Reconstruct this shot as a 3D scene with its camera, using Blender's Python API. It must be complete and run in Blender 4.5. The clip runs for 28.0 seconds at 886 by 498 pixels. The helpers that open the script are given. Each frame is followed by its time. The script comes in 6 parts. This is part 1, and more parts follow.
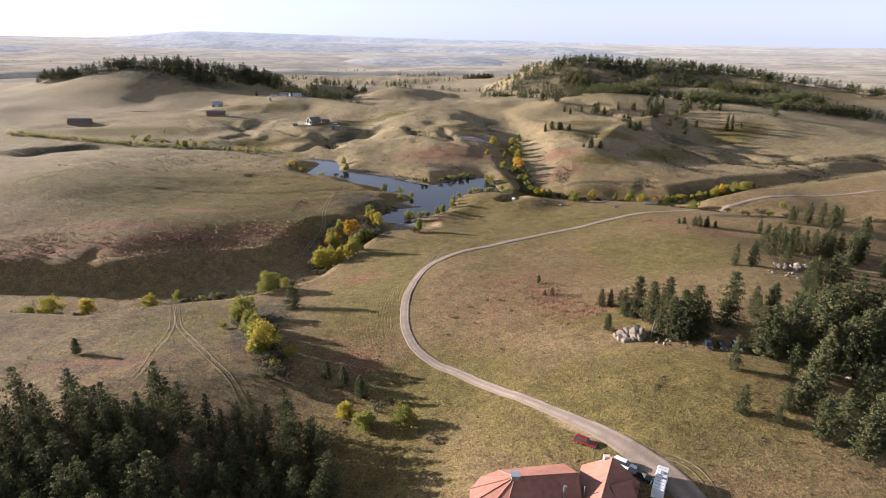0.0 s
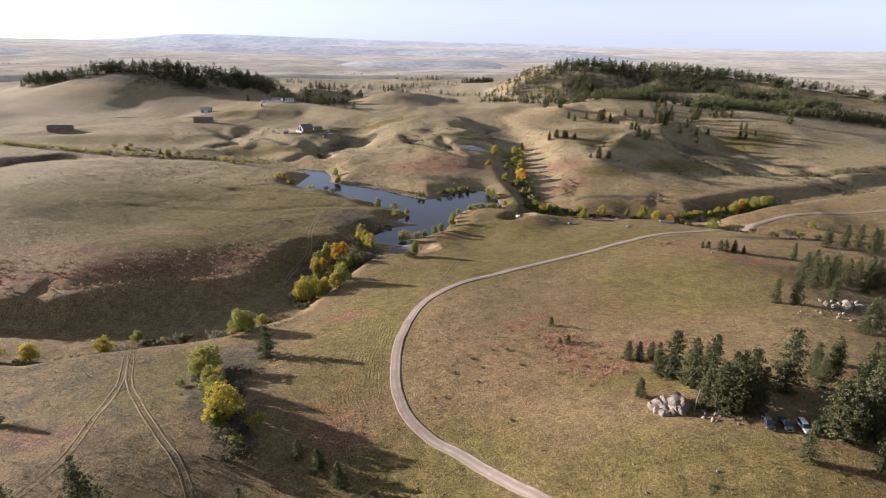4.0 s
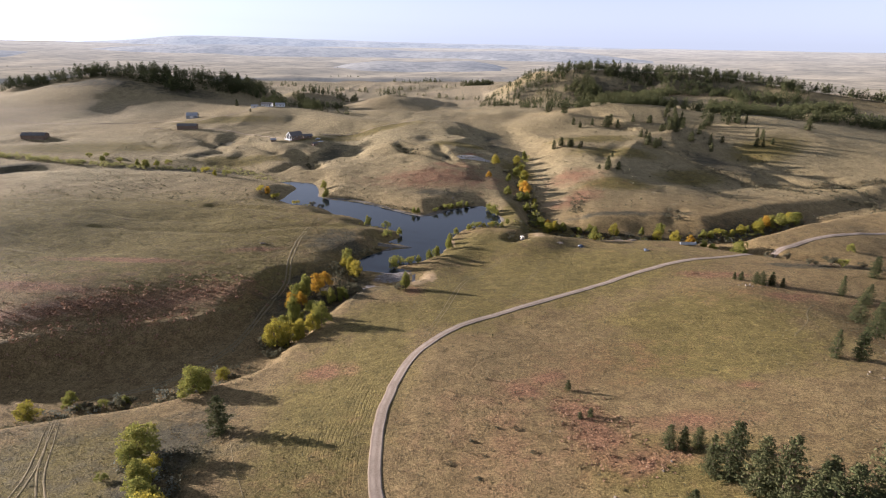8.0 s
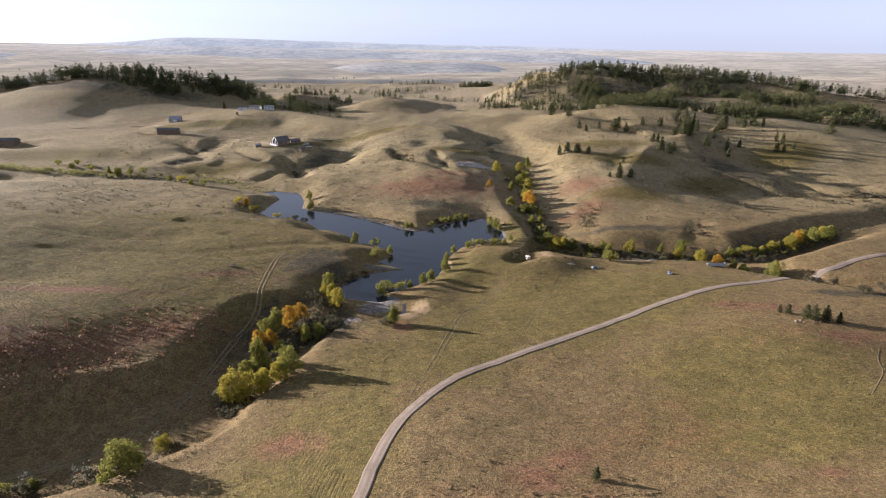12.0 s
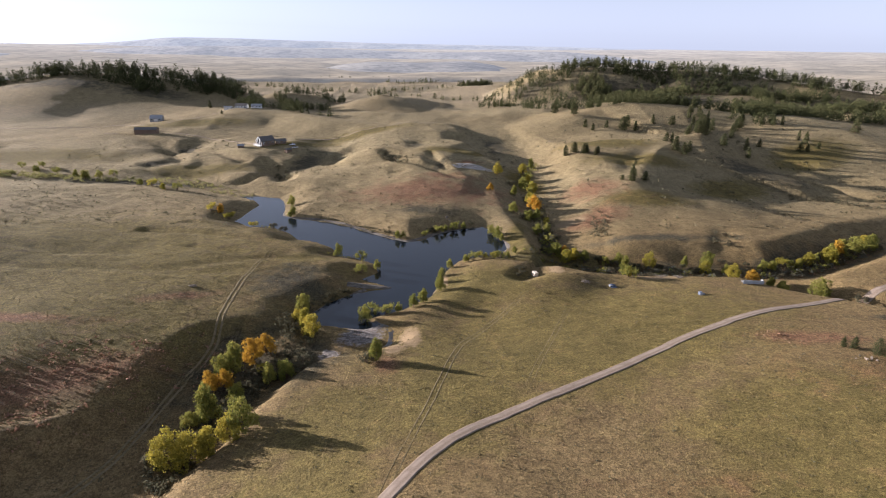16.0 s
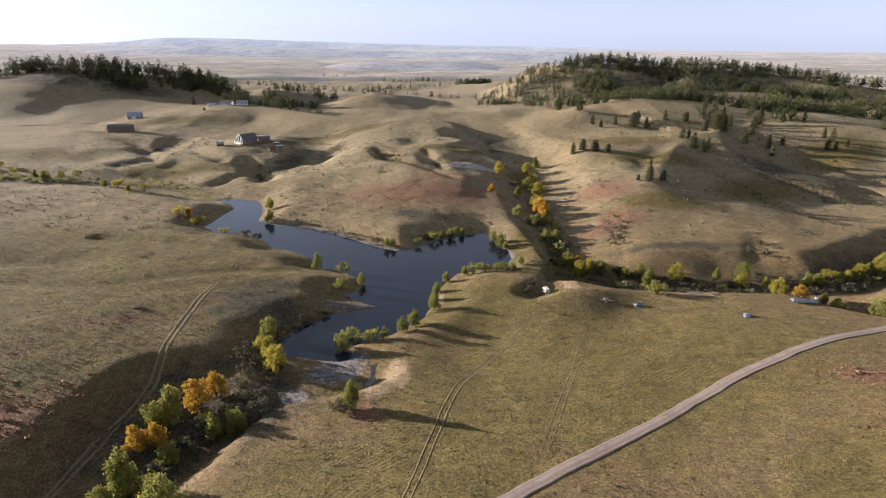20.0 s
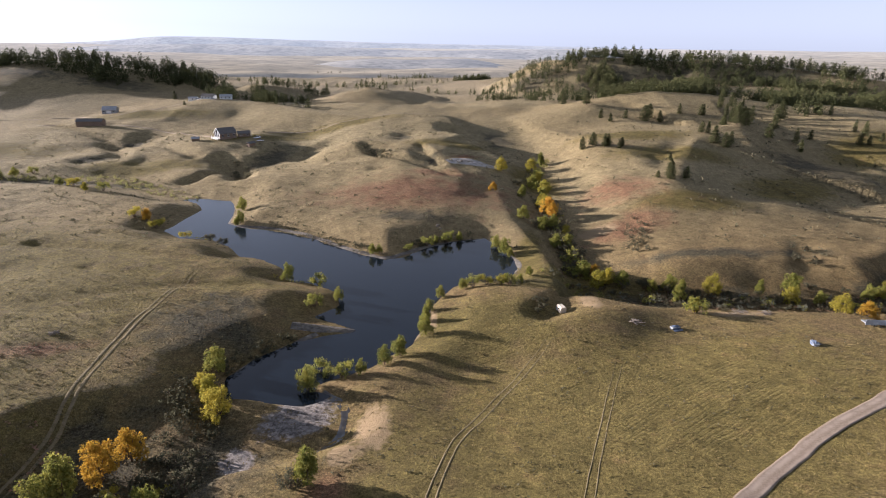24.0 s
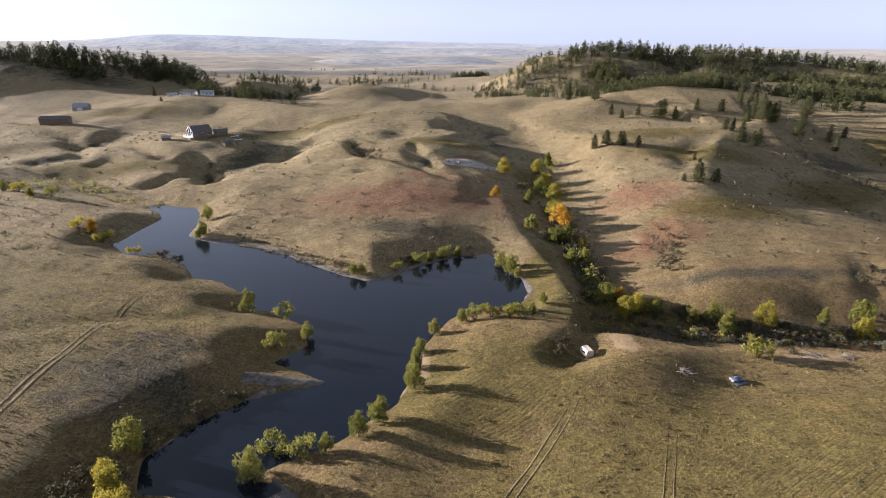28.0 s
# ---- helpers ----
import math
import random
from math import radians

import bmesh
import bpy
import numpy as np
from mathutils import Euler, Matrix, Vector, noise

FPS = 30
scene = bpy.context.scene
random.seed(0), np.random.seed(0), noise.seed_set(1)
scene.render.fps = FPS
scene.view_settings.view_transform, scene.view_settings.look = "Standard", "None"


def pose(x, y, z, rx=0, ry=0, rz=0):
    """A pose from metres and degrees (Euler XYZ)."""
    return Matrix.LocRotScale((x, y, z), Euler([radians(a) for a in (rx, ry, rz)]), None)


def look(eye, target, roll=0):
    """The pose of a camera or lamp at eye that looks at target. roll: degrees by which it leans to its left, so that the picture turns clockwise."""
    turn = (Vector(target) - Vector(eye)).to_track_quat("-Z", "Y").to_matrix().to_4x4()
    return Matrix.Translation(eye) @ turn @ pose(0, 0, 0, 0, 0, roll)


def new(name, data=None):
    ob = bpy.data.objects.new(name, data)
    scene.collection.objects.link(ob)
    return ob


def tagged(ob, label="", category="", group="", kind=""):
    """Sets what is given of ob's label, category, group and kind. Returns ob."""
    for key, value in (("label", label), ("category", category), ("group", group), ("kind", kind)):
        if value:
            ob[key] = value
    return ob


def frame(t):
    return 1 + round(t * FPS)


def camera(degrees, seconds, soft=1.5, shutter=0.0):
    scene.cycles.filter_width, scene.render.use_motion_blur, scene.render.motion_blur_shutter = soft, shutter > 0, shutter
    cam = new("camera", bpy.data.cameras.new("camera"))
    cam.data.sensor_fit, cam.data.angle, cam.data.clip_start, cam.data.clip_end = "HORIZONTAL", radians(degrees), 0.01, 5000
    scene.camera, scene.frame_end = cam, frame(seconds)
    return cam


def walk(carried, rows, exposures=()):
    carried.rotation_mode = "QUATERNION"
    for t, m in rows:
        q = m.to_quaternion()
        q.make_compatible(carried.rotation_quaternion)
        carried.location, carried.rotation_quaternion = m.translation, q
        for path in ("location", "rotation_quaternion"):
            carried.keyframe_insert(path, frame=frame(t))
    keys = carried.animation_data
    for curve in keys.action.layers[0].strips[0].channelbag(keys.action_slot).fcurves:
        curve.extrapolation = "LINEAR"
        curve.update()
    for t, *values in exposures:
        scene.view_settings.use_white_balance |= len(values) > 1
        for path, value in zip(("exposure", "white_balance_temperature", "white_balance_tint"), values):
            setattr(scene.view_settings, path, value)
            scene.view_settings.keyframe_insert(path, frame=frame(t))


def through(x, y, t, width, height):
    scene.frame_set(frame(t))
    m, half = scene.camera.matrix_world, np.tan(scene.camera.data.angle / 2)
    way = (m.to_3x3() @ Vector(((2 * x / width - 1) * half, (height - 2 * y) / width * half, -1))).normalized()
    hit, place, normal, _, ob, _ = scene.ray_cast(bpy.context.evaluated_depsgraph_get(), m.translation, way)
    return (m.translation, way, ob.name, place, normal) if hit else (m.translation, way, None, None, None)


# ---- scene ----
cam = camera(75, 28.0, 1.0)
EXPOSURES = [(0, 2.06, 5330, 18), (8, 1.95, 5330, 18), (18, 1.88, 5330, 18), (28, 1.93, 5330, 18)]
PATH = [
    (0, (0.04, -0.01, 115.05), (0.15, 93.80, 80.41), 0.77),
    (1, (-0.16, 7.89, 115.15), (0.09, 101.71, 80.55), 0.80),
    (2, (-0.21, 16.54, 115.43), (0.10, 110.39, 80.89), 0.84),
    (3, (-0.14, 25.69, 115.58), (0.21, 119.60, 81.21), 0.88),
    (6, (1.15, 55.81, 115.55), (1.53, 149.81, 81.44), 0.79),
    (7, (1.58, 65.68, 115.92), (1.97, 159.69, 81.84), 0.78),
    (8, (2.13, 75.80, 116.07), (2.56, 169.83, 82.04), 0.79),
    (9, (2.67, 86.24, 115.84), (3.14, 180.31, 81.91), 0.79),
    (10, (3.18, 96.80, 115.06), (3.69, 190.91, 81.25), 0.72),
    (11, (3.69, 106.94, 113.89), (4.21, 201.06, 80.11), 0.69),
    (14.5, (5.63, 141.55, 108.24), (6.23, 235.73, 74.63), 0.60),
    (16, (6.59, 156.52, 105.42), (7.24, 250.70, 71.79), 0.59),
    (17, (7.10, 166.48, 103.41), (7.77, 260.66, 69.81), 0.55),
    (18, (7.62, 176.19, 101.08), (8.38, 270.40, 67.56), 0.58),
    (19, (7.91, 186.02, 98.48), (8.76, 280.25, 65.03), 0.56),
    (20, (8.10, 195.83, 95.82), (9.07, 290.09, 62.46), 0.58),
    (21, (8.51, 205.30, 93.25), (9.60, 299.59, 59.96), 0.60),
    (23.5, (9.94, 229.95, 86.69), (11.14, 324.24, 53.39), 0.63),
    (24, (10.19, 234.83, 85.22), (11.43, 329.13, 51.96), 0.61),
    (25, (10.44, 244.43, 82.37), (11.76, 338.73, 49.13), 0.62),
    (26, (10.69, 254.57, 79.81), (12.13, 348.86, 46.52), 0.65),
    (27, (11.13, 264.90, 78.50), (12.66, 359.16, 45.13), 0.66),
    (28, (11.67, 275.09, 78.76), (13.27, 369.33, 45.36), 0.57),
]
walk(cam, [(t, look(eye, target, roll)) for t, eye, target, roll in PATH], EXPOSURES)
# ---- world, sun ----
SUN_ELEVATION, SUN_TURN = radians(10.4), radians(-71)
world = bpy.data.worlds.new("sky")
scene.world = world
world.use_nodes = True
wn = world.node_tree
sky = wn.nodes.new("ShaderNodeTexSky")
sky.sky_type, sky.sun_disc = "NISHITA", False
sky.sun_elevation, sky.sun_rotation = SUN_ELEVATION, SUN_TURN
sky.air_density, sky.dust_density, sky.ozone_density, sky.altitude = 1.0, 1.2, 2.5, 900
veil = wn.nodes.new("ShaderNodeHueSaturation")
veil.inputs["Saturation"].default_value = 0.08
wn.links.new(sky.outputs[0], veil.inputs["Color"])
haze = wn.nodes.new("ShaderNodeMix")
haze.data_type = "RGBA"
haze.inputs[7].default_value = (5.6, 5.5, 5.6, 1.0)
# dry autumn haze: thick at the horizon, gone a little way up
way = wn.nodes.new("ShaderNodeSeparateXYZ")
wn.links.new(wn.nodes.new("ShaderNodeTexCoord").outputs["Generated"], way.inputs[0])
thin = wn.nodes.new("ShaderNodeMapRange")
for slot, value in ((1, 0.0), (2, 0.22), (3, 0.5), (4, 0.0)):
    thin.inputs[slot].default_value = value
wn.links.new(way.outputs[2], thin.inputs[0])
wn.links.new(thin.outputs[0], haze.inputs[0])
wn.links.new(veil.outputs[0], haze.inputs[6])
wn.links.new(haze.outputs[2], wn.nodes["Background"].inputs[0])
wn.nodes["Background"].inputs[1].default_value = 0.05
sun = new("sun", bpy.data.lights.new("sun", "SUN"))
sun.data.energy, sun.data.angle, sun.data.color = 5.0, radians(0.6), (1.0, 0.82, 0.62)
to_sun = Vector((math.sin(SUN_TURN) * math.cos(SUN_ELEVATION), math.cos(SUN_TURN) * math.cos(SUN_ELEVATION), math.sin(SUN_ELEVATION)))
sun.matrix_world = look(to_sun * 400, (0, 0, 0))


# ---- materials ----
class Nodes:
    """Short-hand for building one node material."""

    def __init__(self, name, rough=0.9, metal=0.0, spec=0.3):
        self.mat = bpy.data.materials.new(name)
        self.mat.use_nodes = True
        self.tree = self.mat.node_tree
        self.bsdf = self.tree.nodes["Principled BSDF"]
        self.bsdf.inputs["Roughness"].default_value = rough
        self.bsdf.inputs["Metallic"].default_value = metal
        self.bsdf.inputs["Specular IOR Level"].default_value = spec
        geo = self.tree.nodes.new("ShaderNodeNewGeometry")
        self.position, self.island = geo.outputs["Position"], geo.outputs["Random Per Island"]

    def add(self, kind, ins=(), **props):
        n = self.tree.nodes.new(kind)
        for k, v in props.items():
            setattr(n, k, v)
        for k, v in dict(ins).items():
            if hasattr(v, "is_output"):
                self.tree.links.new(v, n.inputs[k])
            else:
                n.inputs[k].default_value = v
        return n

    def noise(self, scale, detail=3.0, rough=0.6, vector=None):
        return self.add("ShaderNodeTexNoise", {"Vector": vector or self.position, "Scale": scale, "Detail": detail, "Roughness": rough}).outputs["Fac"]

    def ramp(self, fac, lo, hi, a=(0, 0, 0, 1), b=(1, 1, 1, 1)):
        r = self.add("ShaderNodeValToRGB", {"Fac": fac})
        e = r.color_ramp.elements
        e[0].position, e[0].color, e[1].position, e[1].color = lo, a, hi, b
        return r.outputs["Color"]

    def mix(self, fac, a, b, blend="MIX"):
        m = self.add("ShaderNodeMix", data_type="RGBA", blend_type=blend)
        for k, v in ((0, fac), (6, a), (7, b)):
            if hasattr(v, "is_output"):
                self.tree.links.new(v, m.inputs[k])
            else:
                m.inputs[k].default_value = v
        return m.outputs[2]

    def math(self, op, a, b):
        return self.add("ShaderNodeMath", {0: a, 1: b}, operation=op).outputs[0]

    def out(self, colour, height=None, strength=0.5, distance=0.2):
        if hasattr(colour, "is_output"):
            self.tree.links.new(colour, self.bsdf.inputs["Base Color"])
        else:
            self.bsdf.inputs["Base Color"].default_value = colour
        if height is not None:
            b = self.add("ShaderNodeBump", {"Height": height, "Strength": strength, "Distance": distance})
            self.tree.links.new(b.outputs[0], self.bsdf.inputs["Normal"])
        return self.mat


def rgb(r, g, b):
    return (r, g, b, 1.0)


def prairie_material():
    n = Nodes("prairie_grass", 0.95, spec=0.1)
    cover = n.add("ShaderNodeVertexColor", layer_name="cover")
    split = n.add("ShaderNodeSeparateColor", {"Color": cover.outputs["Color"]})
    green, red, sage = split.outputs[0], split.outputs[1], split.outputs[2]
    wide, mid, fine = n.noise(0.018, 4), n.noise(0.12, 4, 0.65), n.noise(1.5, 6, 0.8)
    straw = n.mix(n.ramp(mid, 0.3, 0.7), rgb(0.172, 0.129, 0.067), rgb(0.272, 0.208, 0.11))
    straw = n.mix(n.ramp(wide, 0.4, 0.6), straw, n.mix(mid, rgb(0.18, 0.124, 0.07), rgb(0.222, 0.178, 0.083)))
    # pale dry grass of hills and west pasture; its paleness also imitates haze
    kind = n.add("ShaderNodeVertexColor", layer_name="haze_and_soil")
    haze_and_soil = n.add("ShaderNodeSeparateColor", {"Color": kind.outputs["Color"]})
    hazed_straw = n.mix(n.ramp(mid, 0.3, 0.7), rgb(0.246, 0.214, 0.132), rgb(0.368, 0.320, 0.202))
    straw = n.mix(n.math("MULTIPLY", haze_and_soil.outputs[0], 0.85), straw, hazed_straw)
    meadow = n.mix(n.ramp(mid, 0.3, 0.7), rgb(0.118, 0.100, 0.037), rgb(0.197, 0.160, 0.061))
    c = n.mix(n.ramp(n.math("ADD", green, n.math("MULTIPLY", n.math("SUBTRACT", mid, 0.5), 1.2)), 0.3, 0.75), straw, meadow)
    rust = n.mix(n.ramp(fine, 0.3, 0.7), rgb(0.15, 0.082, 0.055), rgb(0.275, 0.158, 0.098))
    c = n.mix(n.math("MULTIPLY", n.ramp(n.math("ADD", red, n.math("MULTIPLY", n.math("SUBTRACT", mid, 0.5), 2.0)), 0.2, 0.95), 0.88), c, rust)
    scrub = n.mix(n.ramp(fine, 0.35, 0.65), rgb(0.045, 0.043, 0.031), rgb(0.112, 0.102, 0.072))
    c = n.mix(n.math("MULTIPLY", n.ramp(n.math("ADD", sage, n.math("MULTIPLY", n.math("SUBTRACT", mid, 0.5), 2.0)), 0.35, 0.9), 0.92), c, scrub)
    # field tones beyond the hills, with distance haze put into their pale tan
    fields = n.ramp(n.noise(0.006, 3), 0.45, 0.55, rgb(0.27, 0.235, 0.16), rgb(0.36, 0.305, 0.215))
    c = n.mix(n.math("MULTIPLY", haze_and_soil.outputs[1], 0.9), c, fields)
    blotch = n.noise(0.33, 6, 0.75)
    c = n.mix(1.0, c, n.ramp(blotch, 0.32, 0.62, rgb(0.62, 0.61, 0.60), rgb(1.10, 1.09, 1.06)), "MULTIPLY")
    c = n.mix(1.0, c, n.ramp(fine, 0.34, 0.62, rgb(0.42, 0.41, 0.40), rgb(1.32, 1.30, 1.24)), "MULTIPLY")
    grain = n.noise(4.5, 4, 0.8)
    c = n.mix(1.0, c, n.ramp(grain, 0.38, 0.6, rgb(0.52, 0.51, 0.48), rgb(1.26, 1.25, 1.20)), "MULTIPLY")
    tuft = n.add("ShaderNodeTexVoronoi", {"Vector": n.position, "Scale": 0.45, "Randomness": 1.0}).outputs["Distance"]
    c = n.mix(1.0, c, n.ramp(tuft, 0.06, 0.26, rgb(0.7, 0.68, 0.62), rgb(1, 1, 1)), "MULTIPLY")
    # furrows of the seeded meadow run beside the road
    row = n.add("ShaderNodeAttribute", attribute_name="row").outputs["Fac"]
    row = n.math("ADD", row, n.math("MULTIPLY", n.noise(0.03, 2), 4.0))
    furrow = n.math("MULTIPLY", n.ramp(n.math("SINE", n.math("MULTIPLY", row, 5.2), 0.0), 0.1, 0.9), cover.outputs["Alpha"])
    furrow = n.math("MULTIPLY", furrow, n.ramp(n.noise(0.07, 5, 0.7), 0.38, 0.6))
    c = n.mix(n.math("MULTIPLY", furrow, 0.2), c, rgb(0.115, 0.098, 0.042))
    # bare earth and drying mud
    edge = n.math("MULTIPLY", n.math("SUBTRACT", n.noise(0.4, 5, 0.7), 0.5), 1.1)
    earth = n.mix(n.ramp(fine, 0.3, 0.7), rgb(0.19, 0.138, 0.076), rgb(0.295, 0.22, 0.128))
    c = n.mix(n.ramp(n.math("ADD", kind.outputs["Alpha"], edge), 0.3, 0.6), c, earth)
    mud = n.mix(n.ramp(n.noise(0.8, 6, 0.75), 0.38, 0.62), rgb(0.075, 0.066, 0.06), rgb(0.29, 0.262, 0.24))
    c = n.mix(n.ramp(n.math("ADD", haze_and_soil.outputs[2], edge), 0.25, 0.5), c, mud)
    relief = n.math("ADD", n.math("ADD", n.math("MULTIPLY", grain, 0.15), n.math("MULTIPLY", fine, 0.6)), n.math("SUBTRACT", n.math("MULTIPLY", mid, 0.8), n.math("MULTIPLY", furrow, 0.15)))
    return n.out(c, relief, 0.9, 0.9)


def plain_material(name, a, b, scale=1.5, rough=0.9, bump=0.3, metal=0.0, spec=0.3, distance=0.1):
    n = Nodes(name, rough, metal, spec)
    f = n.noise(scale, 5, 0.65)
    g = n.noise(scale * 0.13, 3)
    c = n.mix(n.ramp(f, 0.3, 0.7), rgb(*a), rgb(*b))
    c = n.mix(1.0, c, n.ramp(g, 0.3, 0.7, rgb(0.85, 0.85, 0.85), rgb(1.1, 1.1, 1.1)), "MULTIPLY")
    return n.out(c, f, bump, distance)


def leaf_material(name, a, b, c, through=0.38):
    n = Nodes(name, 0.9, spec=0.08)
    f = n.noise(0.8, 3)
    rnd = n.add("ShaderNodeObjectInfo").outputs["Random"]
    col = n.mix(n.island, rgb(*a), rgb(*b))
    col = n.mix(n.ramp(f, 0.45, 0.75), col, rgb(*c))
    col = n.mix(1.0, col, n.ramp(rnd, 0.0, 1.0, rgb(0.75, 0.78, 0.75), rgb(1.15, 1.12, 1.1)), "MULTIPLY")
    n.out(col)
    if through:
        t = n.add("ShaderNodeBsdfTranslucent", {"Color": col})
        m = n.add("ShaderNodeMixShader", {0: through, 1: n.bsdf.outputs[0], 2: t.outputs[0]})
        n.tree.links.new(m.outputs[0], n.tree.nodes["Material Output"].inputs[0])
    return n.mat


def water_material():
    n = Nodes("pond_water", 0.06, spec=0.5)
    f = n.noise(0.9, 4, 0.6)
    n.bsdf.inputs["IOR"].default_value = 1.333
    patch = n.ramp(n.noise(0.02, 2), 0.45, 0.65, rgb(0.05, 0.05, 0.05), rgb(0.14, 0.14, 0.14))
    n.tree.links.new(patch, n.bsdf.inputs["Roughness"])
    return n.out(n.mix(n.noise(0.03, 2), rgb(0.004, 0.007, 0.012), rgb(0.008, 0.012, 0.018)), f, 0.12, 0.05)


def road_material():
    n = Nodes("gravel_road", 0.95, spec=0.15)
    uv = n.add("ShaderNodeUVMap", uv_map="across")
    across = n.add("ShaderNodeSeparateXYZ", {0: uv.outputs[0]}).outputs[0]
    f, g = n.noise(2.5, 5, 0.7), n.noise(0.25, 3)
    c = n.mix(n.ramp(f, 0.3, 0.7), rgb(0.13, 0.102, 0.077), rgb(0.24, 0.19, 0.146))
    lanes = n.add("ShaderNodeTexWave", {"Vector": n.add("ShaderNodeCombineXYZ", {0: across}).outputs[0], "Scale": 0.64, "Distortion": 0.0, "Phase Offset": 1.2}).outputs["Fac"]
    c = n.mix(n.math("MULTIPLY", lanes, n.ramp(g, 0.3, 0.6)), c, rgb(0.275, 0.225, 0.178))
    c = n.mix(n.ramp(n.math("ABSOLUTE", n.math("SUBTRACT", across, 0.5), 0.0), 0.36, 0.5), c, rgb(0.15, 0.12, 0.065))
    return n.out(c, f, 0.5, 0.1)


def worn_track_material():
    n = Nodes("worn_grass_track", 0.95, spec=0.1)
    f, g = n.noise(1.5, 6, 0.8), n.noise(0.2, 3)
    grass = n.mix(n.ramp(f, 0.35, 0.62), rgb(0.10, 0.086, 0.042), rgb(0.185, 0.148, 0.076))
    soil = n.mix(n.ramp(f, 0.3, 0.7), rgb(0.145, 0.115, 0.066), rgb(0.215, 0.171, 0.105))
    return n.out(n.mix(n.ramp(n.math("ADD", n.math("MULTIPLY", f, 0.6), n.math("MULTIPLY", g, 0.5)), 0.42, 0.66), grass, soil), f, 0.6, 0.3)


PRAIRIE = prairie_material()
TRACK = worn_track_material()
WATER = water_material()
ROAD = road_material()
RUT = plain_material("bare_wheel_rut", (0.22, 0.17, 0.12), (0.32, 0.26, 0.185), 1.2, 0.95, 0.4, spec=0.1)
MUD = plain_material("dry_pond_mud", (0.045, 0.04, 0.033), (0.21, 0.185, 0.155), 0.7, 0.9, 0.4, spec=0.2)
SAND = plain_material("bare_sandy_bank", (0.20, 0.15, 0.095), (0.31, 0.24, 0.155), 0.6, 0.95, 0.5, spec=0.1)
WET_MUD = plain_material("dark_wet_mud", (0.018, 0.017, 0.016), (0.04, 0.036, 0.032), 0.8, 0.3, 0.2, spec=0.5)
PALE_CLAY = plain_material("pale_pit_gravel", (0.16, 0.145, 0.125), (0.46, 0.43, 0.40), 0.35, 0.95, 0.6, spec=0.1)
BARK = plain_material("bark", (0.07, 0.05, 0.035), (0.17, 0.12, 0.085), 4.0, 0.95, 0.8, spec=0.1)
NEEDLES = leaf_material("pine_needles", (0.035, 0.043, 0.020), (0.088, 0.094, 0.039), (0.128, 0.120, 0.050), 0.15)
LEAF_GREEN = leaf_material("green_leaves", (0.115, 0.135, 0.034), (0.25, 0.243, 0.057), (0.31, 0.27, 0.06))
LEAF_YELLOW = leaf_material("yellow_leaves", (0.25, 0.215, 0.034), (0.43, 0.355, 0.05), (0.19, 0.19, 0.04))
LEAF_ORANGE = leaf_material("orange_leaves", (0.42, 0.25, 0.03), (0.54, 0.35, 0.045), (0.36, 0.18, 0.03))
RUSTY = leaf_material("rusty_weeds", (0.13, 0.075, 0.05), (0.25, 0.15, 0.10), (0.30, 0.22, 0.13), 0.15)
LEAF_GREY = leaf_material("sage_leaves", (0.062, 0.064, 0.042), (0.125, 0.12, 0.075), (0.10, 0.07, 0.042))
LEAF_PALE = leaf_material("pale_willow_leaves", (0.15, 0.16, 0.06), (0.26, 0.255, 0.10), (0.29, 0.25, 0.09))
LEAF_SILVER = leaf_material("silver_willow_leaves", (0.13, 0.135, 0.105), (0.22, 0.22, 0.175), (0.17, 0.155, 0.115))
STRAW = leaf_material("dry_grass_blades", (0.15, 0.115, 0.052), (0.25, 0.19, 0.09), (0.20, 0.15, 0.07), 0.2)
ROCK = plain_material("pale_granite", (0.085, 0.07, 0.054), (0.235, 0.198, 0.155), 0.9, 0.9, 0.9, spec=0.2, distance=0.3)


def distance_material(name, a, b, haze_glow, scale, stretch):
    """The far backdrop; its haze is put in as emission that grows towards the horizon."""
    n = Nodes(name, 1.0, spec=0.0)
    flat = n.add("ShaderNodeVectorMath", {0: n.position, 1: stretch}, operation="MULTIPLY").outputs[0]
    f, g = n.noise(scale, 4, 0.6, flat), n.noise(scale * 5, 5, 0.7, flat)
    c = n.mix(n.ramp(f, 0.42, 0.58), rgb(*a), rgb(*b))
    c = n.mix(1.0, c, n.ramp(g, 0.36, 0.56, rgb(0.62, 0.62, 0.60), rgb(1.05, 1.05, 1.03)), "MULTIPLY")
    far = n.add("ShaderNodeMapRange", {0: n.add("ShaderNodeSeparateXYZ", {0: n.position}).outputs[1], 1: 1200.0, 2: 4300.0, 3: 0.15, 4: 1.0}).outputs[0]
    n.bsdf.inputs["Emission Color"].default_value = rgb(*haze_glow)
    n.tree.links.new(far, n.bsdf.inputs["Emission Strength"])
    return n.out(c, g, 0.3, 4.0)


# bluffs and plain emit light to imitate haze, more the farther they lie
FAR_BLUFF = distance_material("far_bluff_slope_haze_glow", (0.17, 0.16, 0.145), (0.27, 0.25, 0.215), (0.118, 0.119, 0.12), 0.006, (1, 1, 3))
FAR_PLAIN = distance_material("far_plain_fields_haze_glow", (0.25, 0.215, 0.15), (0.33, 0.282, 0.20), (0.10, 0.097, 0.094), 0.004, (0.8, 1.0, 1))

# ---- terrain ----
RNG = np.random.default_rng(7)
LATTICE = RNG.random((256, 256))


def ease(a, b, v):
    k = np.clip((v - a) / (b - a), 0, 1)
    return k * k * (3 - 2 * k)


